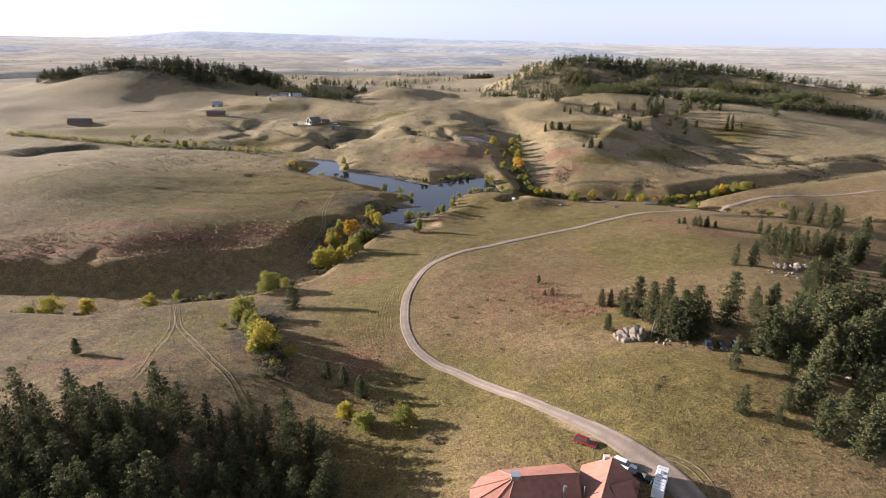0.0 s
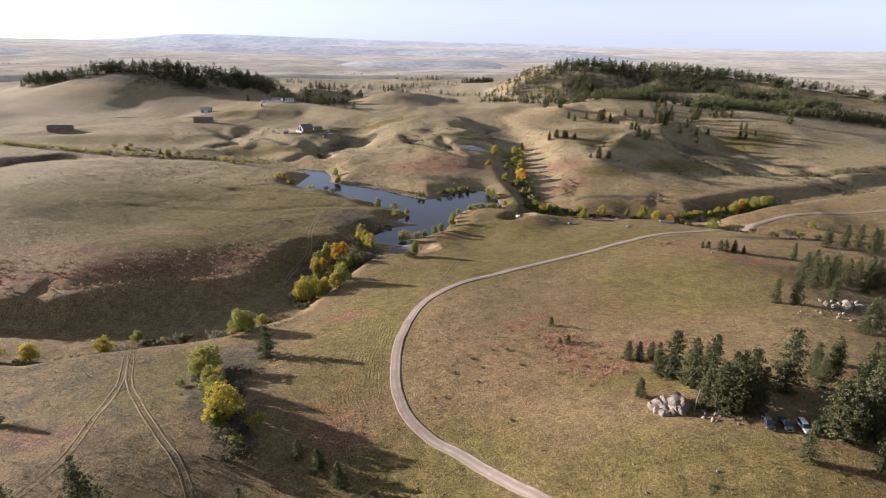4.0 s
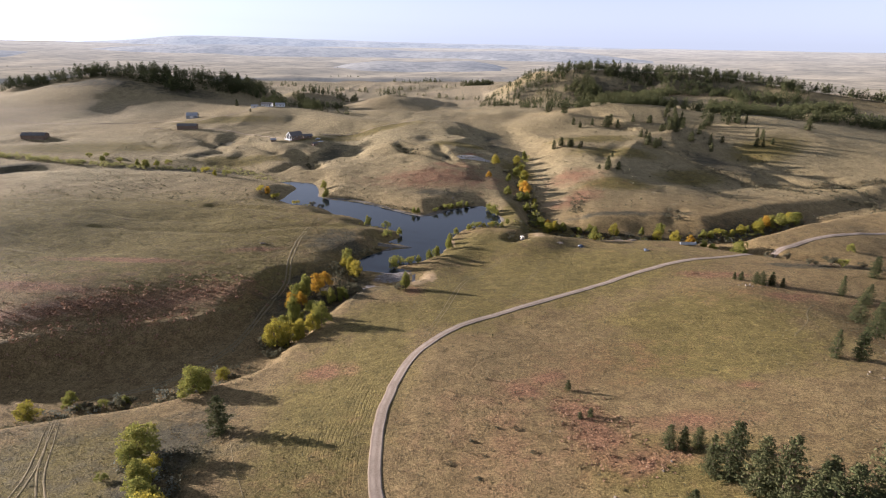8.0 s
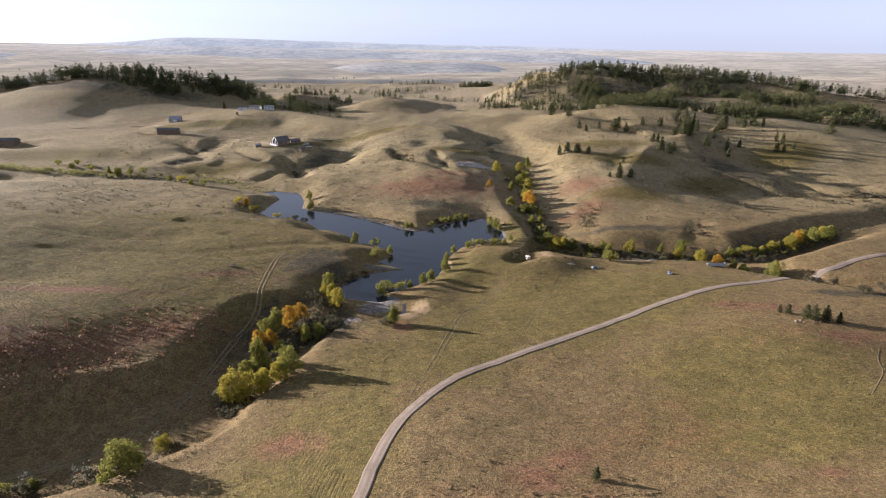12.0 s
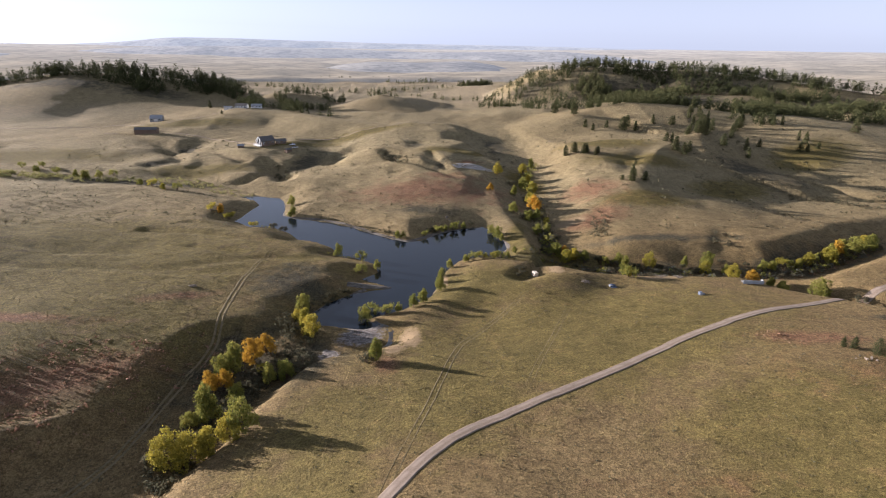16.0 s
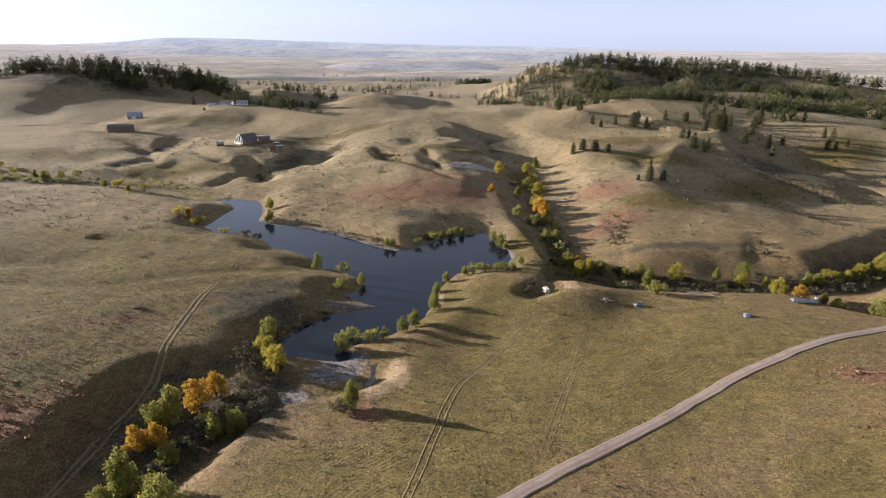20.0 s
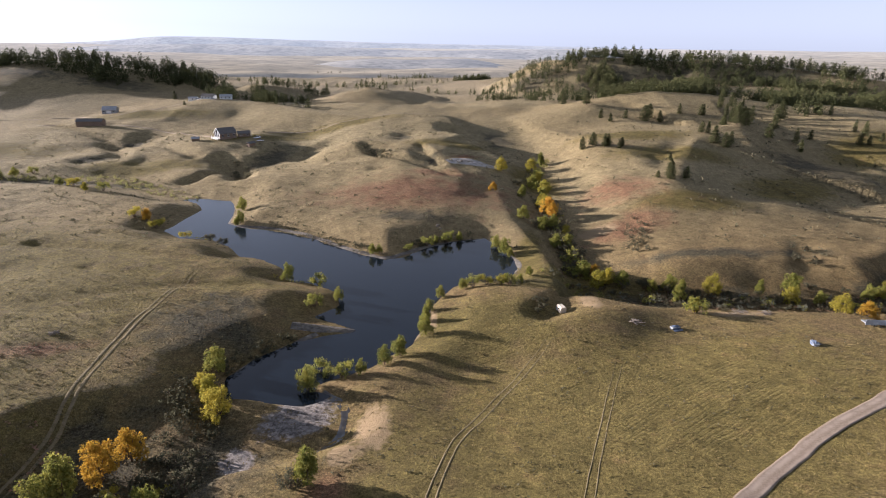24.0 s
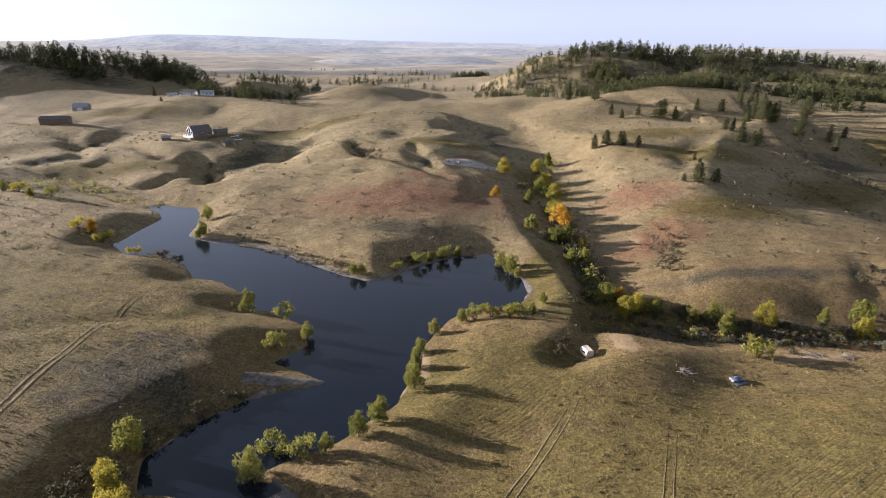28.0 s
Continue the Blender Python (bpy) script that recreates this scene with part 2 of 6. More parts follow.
def value_noise(x, y, size, shift=0.0):
    """Smooth noise between -1 and 1 with bumps of that size in metres."""
    u, v = x / size + shift + 1000, y / size + shift * 1.7 + 1000
    i, j = np.floor(u).astype(int), np.floor(v).astype(int)
    a, b = u - i, v - j
    a, b = a * a * (3 - 2 * a), b * b * (3 - 2 * b)
    at = lambda p, q: LATTICE[(i + p) % 256, (j + q) % 256]
    return ((at(0, 0) * (1 - a) + at(1, 0) * a) * (1 - b) + (at(0, 1) * (1 - a) + at(1, 1) * a) * b) * 2 - 1


def along(x, y, path, values=None):
    """Distance to a polyline, and the value that runs along it."""
    best, val = np.full(np.shape(x), 1e9), np.zeros(np.shape(x))
    for i in range(len(path) - 1):
        (ax, ay), (bx, by) = path[i][:2], path[i + 1][:2]
        dx, dy = bx - ax, by - ay
        k = np.clip(((x - ax) * dx + (y - ay) * dy) / (dx * dx + dy * dy), 0, 1)
        d = np.hypot(x - ax - k * dx, y - ay - k * dy)
        near = d < best
        best = np.where(near, d, best)
        if values is not None:
            val = np.where(near, values[i] * (1 - k) + values[i + 1] * k, val)
    return best, val


def beside(x, y, path):
    """Distance to a polyline, which side of it, and how far along it from 0 to 1."""
    best, east, part_way = np.full(np.shape(x), 1e9), np.zeros(np.shape(x), bool), np.zeros(np.shape(x))
    n = len(path) - 1
    for i in range(n):
        (ax, ay), (bx, by) = path[i], path[i + 1]
        dx, dy = bx - ax, by - ay
        k = np.clip(((x - ax) * dx + (y - ay) * dy) / (dx * dx + dy * dy), 0, 1)
        d = np.hypot(x - ax - k * dx, y - ay - k * dy)
        near = d < best
        best = np.where(near, d, best)
        east = np.where(near, dx * (y - ay) - dy * (x - ax) > 0, east)
        part_way = np.where(near, (i + k) / n, part_way)
    return best, east, part_way


def inside(x, y, ring):
    c = np.zeros(np.shape(x), bool)
    for i in range(len(ring)):
        (ax, ay), (bx, by) = ring[i], ring[i - 1]
        if ay != by:
            c ^= ((ay > y) != (by > y)) & (x < (bx - ax) * (y - ay) / (by - ay) + ax)
    return c


# rounded rises and hollows: centre x, y, reach, height
NEAR_SLOPES = [(20, 90, 80, 16.5), (75, 150, 55, 9.0), (130, 200, 60, 13.2), (50, 215, 50, 5.0), (150, 300, 60, 12.5), (240, 310, 80, -15.4), (230, 390, 50, 9.6), (95, 300, 50, 1.9), (40, 300, 45, 2.7), (0, 235, 45, 6.5), (-30, 180, 45, 3.4), (-90, 150, 50, 9.2), (-30, 110, 50, -10.6), (-110, 80, 60, 2.1), (-210, 140, 80, 8.0), (-62, 250, 30, -2.0), (20, 365, 30, -4.0), (95, 370, 40, -3.5), (57, 402, 22, 3.5)]
WEST_PASTURE = [(-165, 290, 40, 7.0), (-145, 335, 50, 3.6), (-235, 300, 60, 4.9), (-265, 400, 80, 9.0), (-110, 370, 45, 2.1), (-85, 310, 30, 1.0), (-140, 450, 45, -0.6), (-220, 500, 60, -2.6), (-380, 450, 110, 1.8), (-340, 280, 90, 8.1)]
NORTH_HILLS = [(445, 665, 90, 10), (0, 555, 38, 6.0), (0, 620, 50, 10.5), (-30, 720, 80, 15.0), (-90, 580, 35, 3.1), (-155, 690, 50, 10.5), (-290, 740, 80, 9.4), (-230, 870, 80, 18.1), (-450, 740, 100, 2.8), (-340, 870, 90, 1.9), (60, 730, 70, 9.3), (135, 570, 45, 10.0), (120, 640, 50, 14.3), (210, 650, 60, 18.7), (165, 515, 40, 3.2), (260, 560, 55, -5.0), (350, 580, 80, -3.1), (330, 720, 100, 22.6)]
FAR_HILLS = [(470, 880, 150, 22.0), (300, 1000, 160, 22.0), (290, 1330, 200, 24.0), (650, 1000, 200, 14.0), (-515, 1040, 135, 47.0), (-330, 1060, 130, 21.1), (-80, 1055, 60, 18.1), (-80, 860, 90, 17.9), (80, 1510, 80, -2.5), (100, 880, 110, 16.7), (520, 500, 130, 3.6), (400, 350, 110, 8.0), (320, 200, 110, 30.6), (-60, 1250, 250, 1.6), (-800, 900, 250, 7.0), (-900, 400, 300, 5.7), (900, 600, 250, 7.9), (700, 200, 200, 13.2), (150, 60, 80, 19.6), (-60, 20, 80, 8.4), (350, 1180, 120, 14.0), (165, 735, 50, 13.0)]
MOUNDS = NEAR_SLOPES + WEST_PASTURE + NORTH_HILLS + FAR_HILLS

# the pond's banks
NORTH_BANK = [(-136, 559), (-122, 560), (-108, 556), (-99, 536), (-94, 512), (-86, 505), (-74, 502), (-61, 497), (-48, 489), (-32, 475), (-20, 466), (-11, 461), (-4, 465), (6, 476), (17, 484), (33, 491), (36, 483), (40, 473), (42.5, 461), (42.5, 453), (38.5, 446)]
SOUTH_BANK = [(33, 442), (26, 441), (17, 435), (11, 425), (8, 413), (7, 402), (2, 390), (-8, 376), (-24, 366), (-17, 362), (-23, 359), (-34, 361), (-42, 362)]
WEST_BANK = [(-45, 371), (-41, 379), (-31, 390), (-15, 397), (-14, 399), (-29, 408), (-22, 416), (-24, 428), (-35, 436), (-46, 440), (-51, 452), (-61, 462), (-72, 466), (-82, 480), (-91, 487), (-107, 490), (-119, 500), (-117, 519), (-116, 538), (-122, 551)]
POND = NORTH_BANK + SOUTH_BANK + WEST_BANK

# creeks and draws: line, floor levels, half width of the floor, half width with the bank on either side
DRAWS = [
    ([(-420, 235), (-300, 225), (-200, 222), (-150, 226), (-118, 239), (-92, 248), (-70, 266), (-60, 300), (-45, 330), (-30, 345)], [2, 1, 0, 0, -1, -1, -0.5, 0, 0.3, 0.3], 4, 15, 34),
    ([(-420, 244), (-300, 240), (-200, 234), (-150, 232), (-118, 246), (-97, 257), (-79, 272), (-68, 292), (-63, 318), (-60, 335)], [3, 1.5, 0.8, 0.5, 0.4, 0.5, 0.5, 0.5, 0.8, 1.5], 11, 27, 27),
    ([(-30, 345), (-20, 352)], [0.4, 0.4], 9, 20, 20),
    ([(38, 780), (51, 722), (64, 675), (75, 628), (70, 585), (69, 550), (70, 512), (71, 484), (70, 462), (64, 448)], [21.5, 18, 13.5, 9.5, 6, 3, 0, -2.5, -4, -5], 2, 25, 46),
    ([(50, 447), (75, 437), (105, 430), (140, 428), (180, 424), (215, 440), (260, 470), (330, 500), (420, 540)], [-4.5, -5, -4.5, -4, -3.5, -3, -2.5, -1, 1], 4, 28, 28),
    ([(-125, 556), (-160, 575), (-195, 600), (-265, 592), (-330, 600), (-480, 640)], [0, 0.5, 1, 3.5, 5, 8], 5, 30, 30),
    ([(160, 403), (190, 372), (230, 355), (290, 350)], [-2, 1.5, 4.5, 9], 2, 14, 14),
]
# small rills: line, depth, half width
RILLS = [
    ([(-172, 268), (-169, 250), (-162, 236)], 0.8, 7), ([(-196, 266), (-190, 250), (-176, 236)], 0.8, 8), ([(-128, 290), (-120, 262), (-112, 244)], 0.6, 5),
    ([(-40, 640), (-25, 612), (-5, 598), (18, 575)], 2.5, 7), ([(-140, 640), (-120, 615), (-112, 590)], 4, 12),
    ([(190, 590), (215, 545), (235, 500)], 1.0, 10), ([(300, 620), (340, 570), (350, 520)], 2.5, 12), ([(170, 470), (160, 450), (150, 436)], 1.2, 10),
    ([(260, 560), (330, 548), (420, 560)], 2, 8), ([(-230, 690), (-190, 670), (-160, 640)], 2.5, 9), ([(-330, 760), (-260, 710), (-215, 650)], 2.5, 9),
    ([(110, 520), (100, 480), (96, 450)], 0.8, 9), ([(55, 413), (51, 407), (46, 403)], 3.6, 11),
    ([(-160, 467), (-122, 461), (-82, 448)], 1.3, 5), ([(-141, 483), (-109, 474), (-84, 472)], 1.0, 4), ([(-122, 440), (-79, 424), (-48, 425)], 1.0, 5), ([(-30, 586), (-20, 586)], 1.2, 4), ([(-2, 632), (12, 592)], 2, 5),
    ([(-158, 586), (-140, 592), (-134, 604)], 3.5, 8), ([(22, 705), (47, 665), (66, 630)], 6, 17), ([(-22, 675), (-16, 662)], 1.0, 8), ([(279, 596), (299, 576), (330, 525)], 2.5, 7), ([(-280, 480), (-220, 470), (-150, 460)], 0.7, 8), ([(-200, 400), (-120, 405), (-70, 430)], 0.6, 7),
]


# steep hill crests: line with tops, half width of the flat crest, fall
CRESTS = [
    ([(186, 1215), (206, 1142), (290, 1125), (385, 1092), (480, 1070), (560, 1010), (650, 965), (790, 900)], [63, 67, 78, 71, 62, 51, 38, 25], 9, 0.48),
    ([(150, 775), (176, 795), (215, 800), (265, 796), (320, 782), (370, 776), (425, 770), (510, 760)], [36, 41, 46, 44, 38, 32, 28, 22], 7, 0.2),
    ([(-745, 1030), (-665, 1030), (-600, 1035), (-530, 1042), (-450, 1035), (-380, 1040), (-320, 1040), (-262, 990)], [22, 42, 54, 63, 61, 54, 46, 35], 6, 0.5),
    ([(-240, 1078), (-195, 1087), (-137, 1057)], [32, 27, 13], 5, 0.3),
    ([(-225, 885), (-170, 850), (-115, 805), (-60, 780)], [28, 26, 25, 24], 8, 0.22),
    ([(-130, 1100), (-88, 1098), (-45, 1106), (0, 1118)], [17, 28, 25, 15], 5, 0.34),
    ([(196, 660), (232, 668), (262, 700)], [30, 32, 32], 5, 0.32),
    ([(-260, 232), (-205, 244), (-162, 257), (-150, 267), (-140, 273), (-128, 278), (-112, 284), (-97, 289), (-87, 300), (-81, 325), (-77, 350)], [12, 12, 11.8, 11.6, 11.2, 10.5, 9.6, 8.8, 7.6, 6.2, 5.0], 3, 0.36),
    ([(150, 303), (176, 310), (205, 318)], [15.5, 14.6, 13.4], 14, 0.12),
    ([(58, 417), (70, 419), (82, 420), (93, 421)], [9, 8.5, 6.5, 3.5], 4, 0.45),
    ([(138, 548), (150, 572), (170, 605), (190, 634), (216, 656)], [17.5, 19.5, 23.5, 28, 29.5], 3, 0.22),
    ([(-40, 655), (10, 662), (40, 690)], [21, 23, 24], 10, 0.30),
]


# valleys with one steep bank: bottom line, depth, reach of the steep bank, reach of the gentle one
VALLEYS = [
    ([(-108, 790), (-102, 740), (-98, 690), (-106, 645), (-125, 612), (-140, 598)], 4.2, 36, 45),
    ([(-232, 745), (-234, 700), (-244, 668)], 2.4, 18, 35), ([(-215, 655), (-228, 638), (-243, 628)], 2.2, 14, 30), ([(-192, 648), (-199, 622)], 1.8, 10, 25),
    ([(-400, 722), (-430, 706), (-465, 700)], 3, 14, 30), ([(-470, 720), (-510, 740), (-560, 765)], 3, 14, 40),
    ([(-8, 712), (-12, 665), (-20, 640)], 1.6, 14, 20), ([(-8, 632), (0, 605), (10, 585)], 2, 7, 12), ([(36, 785), (50, 722), (62, 675), (74, 632)], 10, 30, 46),
    ([(310, 680), (270, 625), (240, 590), (215, 555)], 3, 60, 45), ([(370, 1135), (310, 1040), (262, 965)], 14, 110, 60), ([(540, 950), (450, 860), (400, 800)], 11, 100, 50),
    ([(-300, 612), (-345, 596), (-395, 560), (-420, 520)], 4, 10, 60), ([(-60, 700), (-85, 660), (-95, 640)], 3, 14, 26),
    ([(-250, 360), (-200, 352), (-150, 356)], 1.2, 5, 18), ([(-230, 432), (-180, 424), (-130, 430)], 1.2, 5, 20), ([(-150, 402), (-110, 398), (-75, 404)], 0.9, 4, 14),
]


def base_level(x, y):
    d = np.hypot(x, y)
    return 5 + 9 * ease(900, 1700, d) + 50 * ease(1700, 4900, d)


def height(x, y):
    """The lie of the land, in metres above the pond."""
    x, y = np.asarray(x, float), np.asarray(y, float)
    h = base_level(x, y)
    for cx, cy, reach, rise in MOUNDS:
        h = h + rise * np.exp(-((x - cx) ** 2 + (y - cy) ** 2) / (2 * (reach * 0.75) ** 2))
    far = ease(650, 1000, np.hypot(x, y))
    h = h + (0.9 + 1.2 * far) * value_noise(x, y, 55 + 0 * far, 3.1) + (0.35 + 0.6 * far) * value_noise(x, y, 19, 7.7) + 0.16 * value_noise(x, y, 6.5, 1.3)
    h = h + far * 2.2 * value_noise(x, y, 260, 5.5)
    hills = ease(470, 560, y)
    h = h + hills * 0.7 * (0.5 - np.abs(value_noise(x, y, 42, 8.3))) * 2 + hills * 0.5 * value_noise(x, y, 12, 6.1)
    for path, tops, flat, fall in CRESTS:
        d, v = along(x, y, path, tops)
        crest = v - np.maximum(0, d + 5 * value_noise(x, y, 38, 3.9) - flat) * fall
        k = ease(-4, 4, crest - h)
        h = h * (1 - k) + crest * k
    for path, depth, half in RILLS:
        d, _ = along(x, y, path)
        h = h - depth * (1 - ease(0, half, d))
    for path, depth, steep, gentle in VALLEYS:
        d, east, k = beside(x, y, path)
        wide = np.where(east, gentle, steep) * (1 + 0.25 * value_noise(x, y, 30, 6.6))
        h = h - depth * ease(0, 0.3, k) * ease(0, 0.25, 1 - k) * (1 - ease(0, 1, d / wide))
    for path, levels, floor, bank, other in DRAWS:
        d, v = along(x, y, path, levels)
        bank = np.where(beside(x, y, path)[1], other, bank)
        k = 1 - ease(floor, bank, d + 1.5 * value_noise(x, y, 14, 9.1))
        h = h * (1 - k) + (v + 0.3 * value_noise(x, y, 8, 2.2)) * k
    d, _ = along(x, y, [(40, 500), (46, 482), (50.5, 464), (52, 447), (50, 434)])
    k = 1 - ease(5, 12, d)
    h = h * (1 - k) + np.maximum(h, 2.6) * k
    d, _ = along(x, y, POND + POND[:1])
    out = np.where(inside(x, y, POND), -d, d) + 0.9 * value_noise(x, y, 7, 4.4)
    k = 1 - ease(6, 30, out)
    bank = np.where(out < 1, np.maximum(-3, (out - 1) * 0.3), (out - 1) * 0.2)
    near = np.where(out < 1, bank, np.minimum(np.maximum(h, 0.1), np.maximum(bank, 0.05 + (out - 1) * 0.24)))
    return h * (1 - k) + near * k


def height_at(x, y):
    return float(height(np.array([x]), np.array([y]))[0])


def graded(lo, a, b, hi, step, grow, most):
    """Rulings that lie close between a and b and wider towards lo and hi."""
    mid = list(np.arange(a, b, step))
    up, s = [], step
    v = mid[-1]
    while v < hi:
        s = min(s * grow, most)
        v += s
        up.append(v)
    down, s, v = [], step, mid[0]
    while v > lo:
        s = min(s * grow, most)
        v -= s
        down.append(v)
    return np.array(down[::-1] + mid + up)


def blob(x, y, cx, cy, rx, ry, turn=0.0):
    c, s = math.cos(radians(turn)), math.sin(radians(turn))
    u, v = (x - cx) * c + (y - cy) * s, -(x - cx) * s + (y - cy) * c
    return np.clip(1.25 - np.sqrt((u / rx) ** 2 + (v / ry) ** 2), 0, 1)


def any_of(x, y, patches):
    k = np.zeros_like(x)
    for p in patches:
        k = np.maximum(k, blob(x, y, *p))
    return k


# olive meadow grass; patches around (50, 130) also paint the near slope's shading
GREEN_AND_SHADE_PATCHES = [(-150, 340, 130, 60, 0), (-190, 410, 190, 110, 0), (50, 465, 8, 42, -10), (50, 130, 60, 34, 0), (0, 150, 40, 30, 0), (-20, 120, 30, 30, 0), (-92, 200, 46, 26, 10), (-32, 220, 26, 80, 0), (-20, 290, 26, 30, -20), (-70, 740, 70, 26, 20), (-190, 622, 60, 18, 0), (150, 650, 50, 26, 0), (215, 560, 50, 22, 30), (-360, 660, 120, 30, 0), (70, 585, 16, 40, 10), (140, 520, 40, 14, 0), (-270, 800, 90, 24, 10), (20, 640, 40, 12, 0), (320, 640, 60, 30, 30), (60, 345, 110, 60, 20), (20, 395, 50, 30, 0), (-170, 420, 130, 60, 0), (110, 280, 60, 40, 20), (-22, 250, 22, 45, 0), (10, 300, 30, 40, 0), (60, 185, 30, 18, 0), (50, 120, 50, 24, 0), (100, 250, 60, 30, 10), (-90, 190, 40, 25, 20), (-130, 160, 60, 12, 10), (-60, 425, 30, 12, 0), (-250, 420, 120, 60, 0), (60, 440, 60, 20, 0), (160, 600, 50, 20, 0), (-120, 700, 60, 15, 30)]
RED_PATCHES = [(36, 233, 10, 7, 25), (27, 225, 10, 8, 0), (95, 224, 6, 3, 0), (330, 1030, 120, 40, -10), (43, 205, 9, 24, 15), (52, 190, 14, 7, 0), (-36, 246, 12, 8, 0), (-28, 166, 12, 12, 0), (-112, 160, 34, 9, 5), (-62, 172, 10, 8, 0), (-150, 343, 45, 6, 4), (-175, 300, 60, 8, 0), (-110, 306, 40, 14, 35), (-150, 285, 40, 10, 35), (-190, 268, 40, 8, 20), (-100, 372, 20, 5, 20), (135, 330, 22, 7, -10), (150, 300, 20, 8, 0), (0, 540, 66, 30, 0), (15, 572, 26, 12, 0), (104, 500, 30, 16, 30), (112, 545, 26, 22, 0), (-10, 322, 5, 9, 0), (30, 612, 16, 5, 30), (70, 205, 20, 6, 0)]
# dark scrub cover; the patch at (-62, 325) paints shade on the grove floor
SCRUB_AND_SHADE_PATCHES = [(-70, 212, 18, 24, 0), (-228, 695, 12, 24, 0), (-230, 640, 20, 8, 20), (-108, 650, 15, 42, -8), (-14, 668, 9, 16, 0), (58, 690, 15, 38, 12), (6, 602, 5, 14, -20), (255, 595, 26, 46, 35), (-380, 570, 16, 50, -35), (-2, 508, 24, 12, 0), (150, 1110, 60, 50, 30), (250, 1060, 60, 70, 20), (380, 1050, 130, 45, -10), (330, 940, 80, 60, 0), (440, 900, 110, 50, 0), (560, 930, 90, 50, -20), (-520, 985, 110, 30, 0), (-390, 985, 80, 30, 0), (-62, 325, 24, 42, -15), (-70, 190, 14, 30, 20), (-40, 330, 20, 25, 0), (110, 432, 80, 10, 0), (200, 440, 80, 18, 25), (-60, 395, 25, 25, 0), (130, 460, 60, 7, 0), (-230, 590, 100, 14, -4), (190, 345, 40, 8, -5)]


MUD_PATCHES = [(-23, 351, 10, 7, 20), (-32, 336, 4, 6, 10), (-22, 359, 8, 4, 0)]
EARTH_PATCHES = [(-4, 345, 5, 13, 5), (-9, 333, 4, 5, 0), (62, 410, 4, 10, 0), (9, 408, 1.5, 16, 8), (88, 500, 14, 6, 20), (36, 118, 14, 3, -45), (110, 404, 12, 4, 0)]
ROAD_LINE = [(19, 140), (7, 154), (-3, 164), (-9.3, 174.4), (-13.3, 189.4), (-14.3, 207.4), (-12.8, 225.4), (-8.3, 245.4), (-1.3, 261.4), (10.7, 278.4), (30.7, 293.4), (58.7, 311.4), (88.7, 333.4), (124.7, 352.4), (162, 368)]


def build_ground():
    xs = graded(-4900, -225, 265, 4900, 2.3, 1.055, 260)
    ys = graded(-250, 70, 620, 4950, 2.3, 1.045, 200)
    gx, gy = np.meshgrid(xs, ys)
    x, y = gx.ravel(), gy.ravel()
    z = height(x, y)
    nx, ny = len(xs), len(ys)
    i, j = np.meshgrid(np.arange(nx - 1), np.arange(ny - 1))
    a = (j * nx + i).ravel()
    faces = np.stack([a, a + 1, a + nx + 1, a + nx], 1)
    me = bpy.data.meshes.new("ground")
    me.vertices.add(len(x))
    me.vertices.foreach_set("co", np.stack([x, y, z], 1).ravel())
    me.loops.add(faces.size)
    me.loops.foreach_set("vertex_index", faces.ravel())
    me.polygons.add(len(faces))
    me.polygons.foreach_set("loop_start", np.arange(len(faces)) * 4)
    me.polygons.foreach_set("loop_total", np.full(len(faces), 4))
    me.update(calc_edges=True)
    me.polygons.foreach_set("use_smooth", np.ones(len(faces), bool))
    furrows = np.maximum(any_of(x, y, [(-24, 225, 16, 75, 0), (-5, 305, 22, 42, -15), (75, 350, 62, 30, 20), (20, 385, 28, 30, 0)]) - 0.3, 0) * (along(x, y, ROAD_LINE)[0] > 4)
    # thin sagebrush cover all over the western pasture
    sage = 0.24 * (1 - ease(-75, -35, x)) * ease(262, 300, y) * (1 - ease(540, 600, y)) * ease(-420, -300, x)
    sage = np.maximum(sage, 0.5 * (1 - ease(-60, -30, x)) * ease(128, 150, y) * (1 - ease(215, 240, y)))
    faded = np.maximum(0.42 * any_of(x, y, [(20, 200, 30, 42, 0), (60, 245, 40, 22, 20), (150, 300, 50, 26, -10), (-30, 170, 26, 30, 0)]), 0.36 * any_of(x, y, [(-160, 300, 110, 40, 10), (20, 545, 80, 50, 0)]))
    cols = np.stack([any_of(x, y, GREEN_AND_SHADE_PATCHES), np.maximum(any_of(x, y, RED_PATCHES), faded), np.maximum(any_of(x, y, SCRUB_AND_SHADE_PATCHES), sage), np.clip(furrows * 1.5, 0, 1)], 1)
    # distance masks: grass paled for haze on the hills, then the hazed plain
    dry = np.maximum(ease(430, 560, y), 0.7 * (1 - ease(-130, -70, x)) * ease(300, 360, y)) * (0.75 + 0.25 * value_noise(x, y, 70, 2.4))
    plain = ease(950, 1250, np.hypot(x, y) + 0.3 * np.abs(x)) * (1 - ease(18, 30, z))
    for name in ("cover", "haze_and_soil"):
        me.color_attributes.new(name, "FLOAT_COLOR", "POINT")
    me.attributes.new("row", "FLOAT", "POINT")
    me.attributes["cover"].data.foreach_set("color", cols.astype(np.float32).ravel())
    me.attributes["haze_and_soil"].data.foreach_set("color", np.stack([dry, plain, any_of(x, y, MUD_PATCHES), any_of(x, y, EARTH_PATCHES)], 1).astype(np.float32).ravel())
    me.attributes["row"].data.foreach_set("value", np.minimum(along(x, y, ROAD_LINE)[0], 500).astype(np.float32))
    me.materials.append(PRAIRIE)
    ob = new("ground", me)
    return tagged(ob, "rolling dry prairie with tan and rusty grass", "ground", kind="structure")


build_ground()


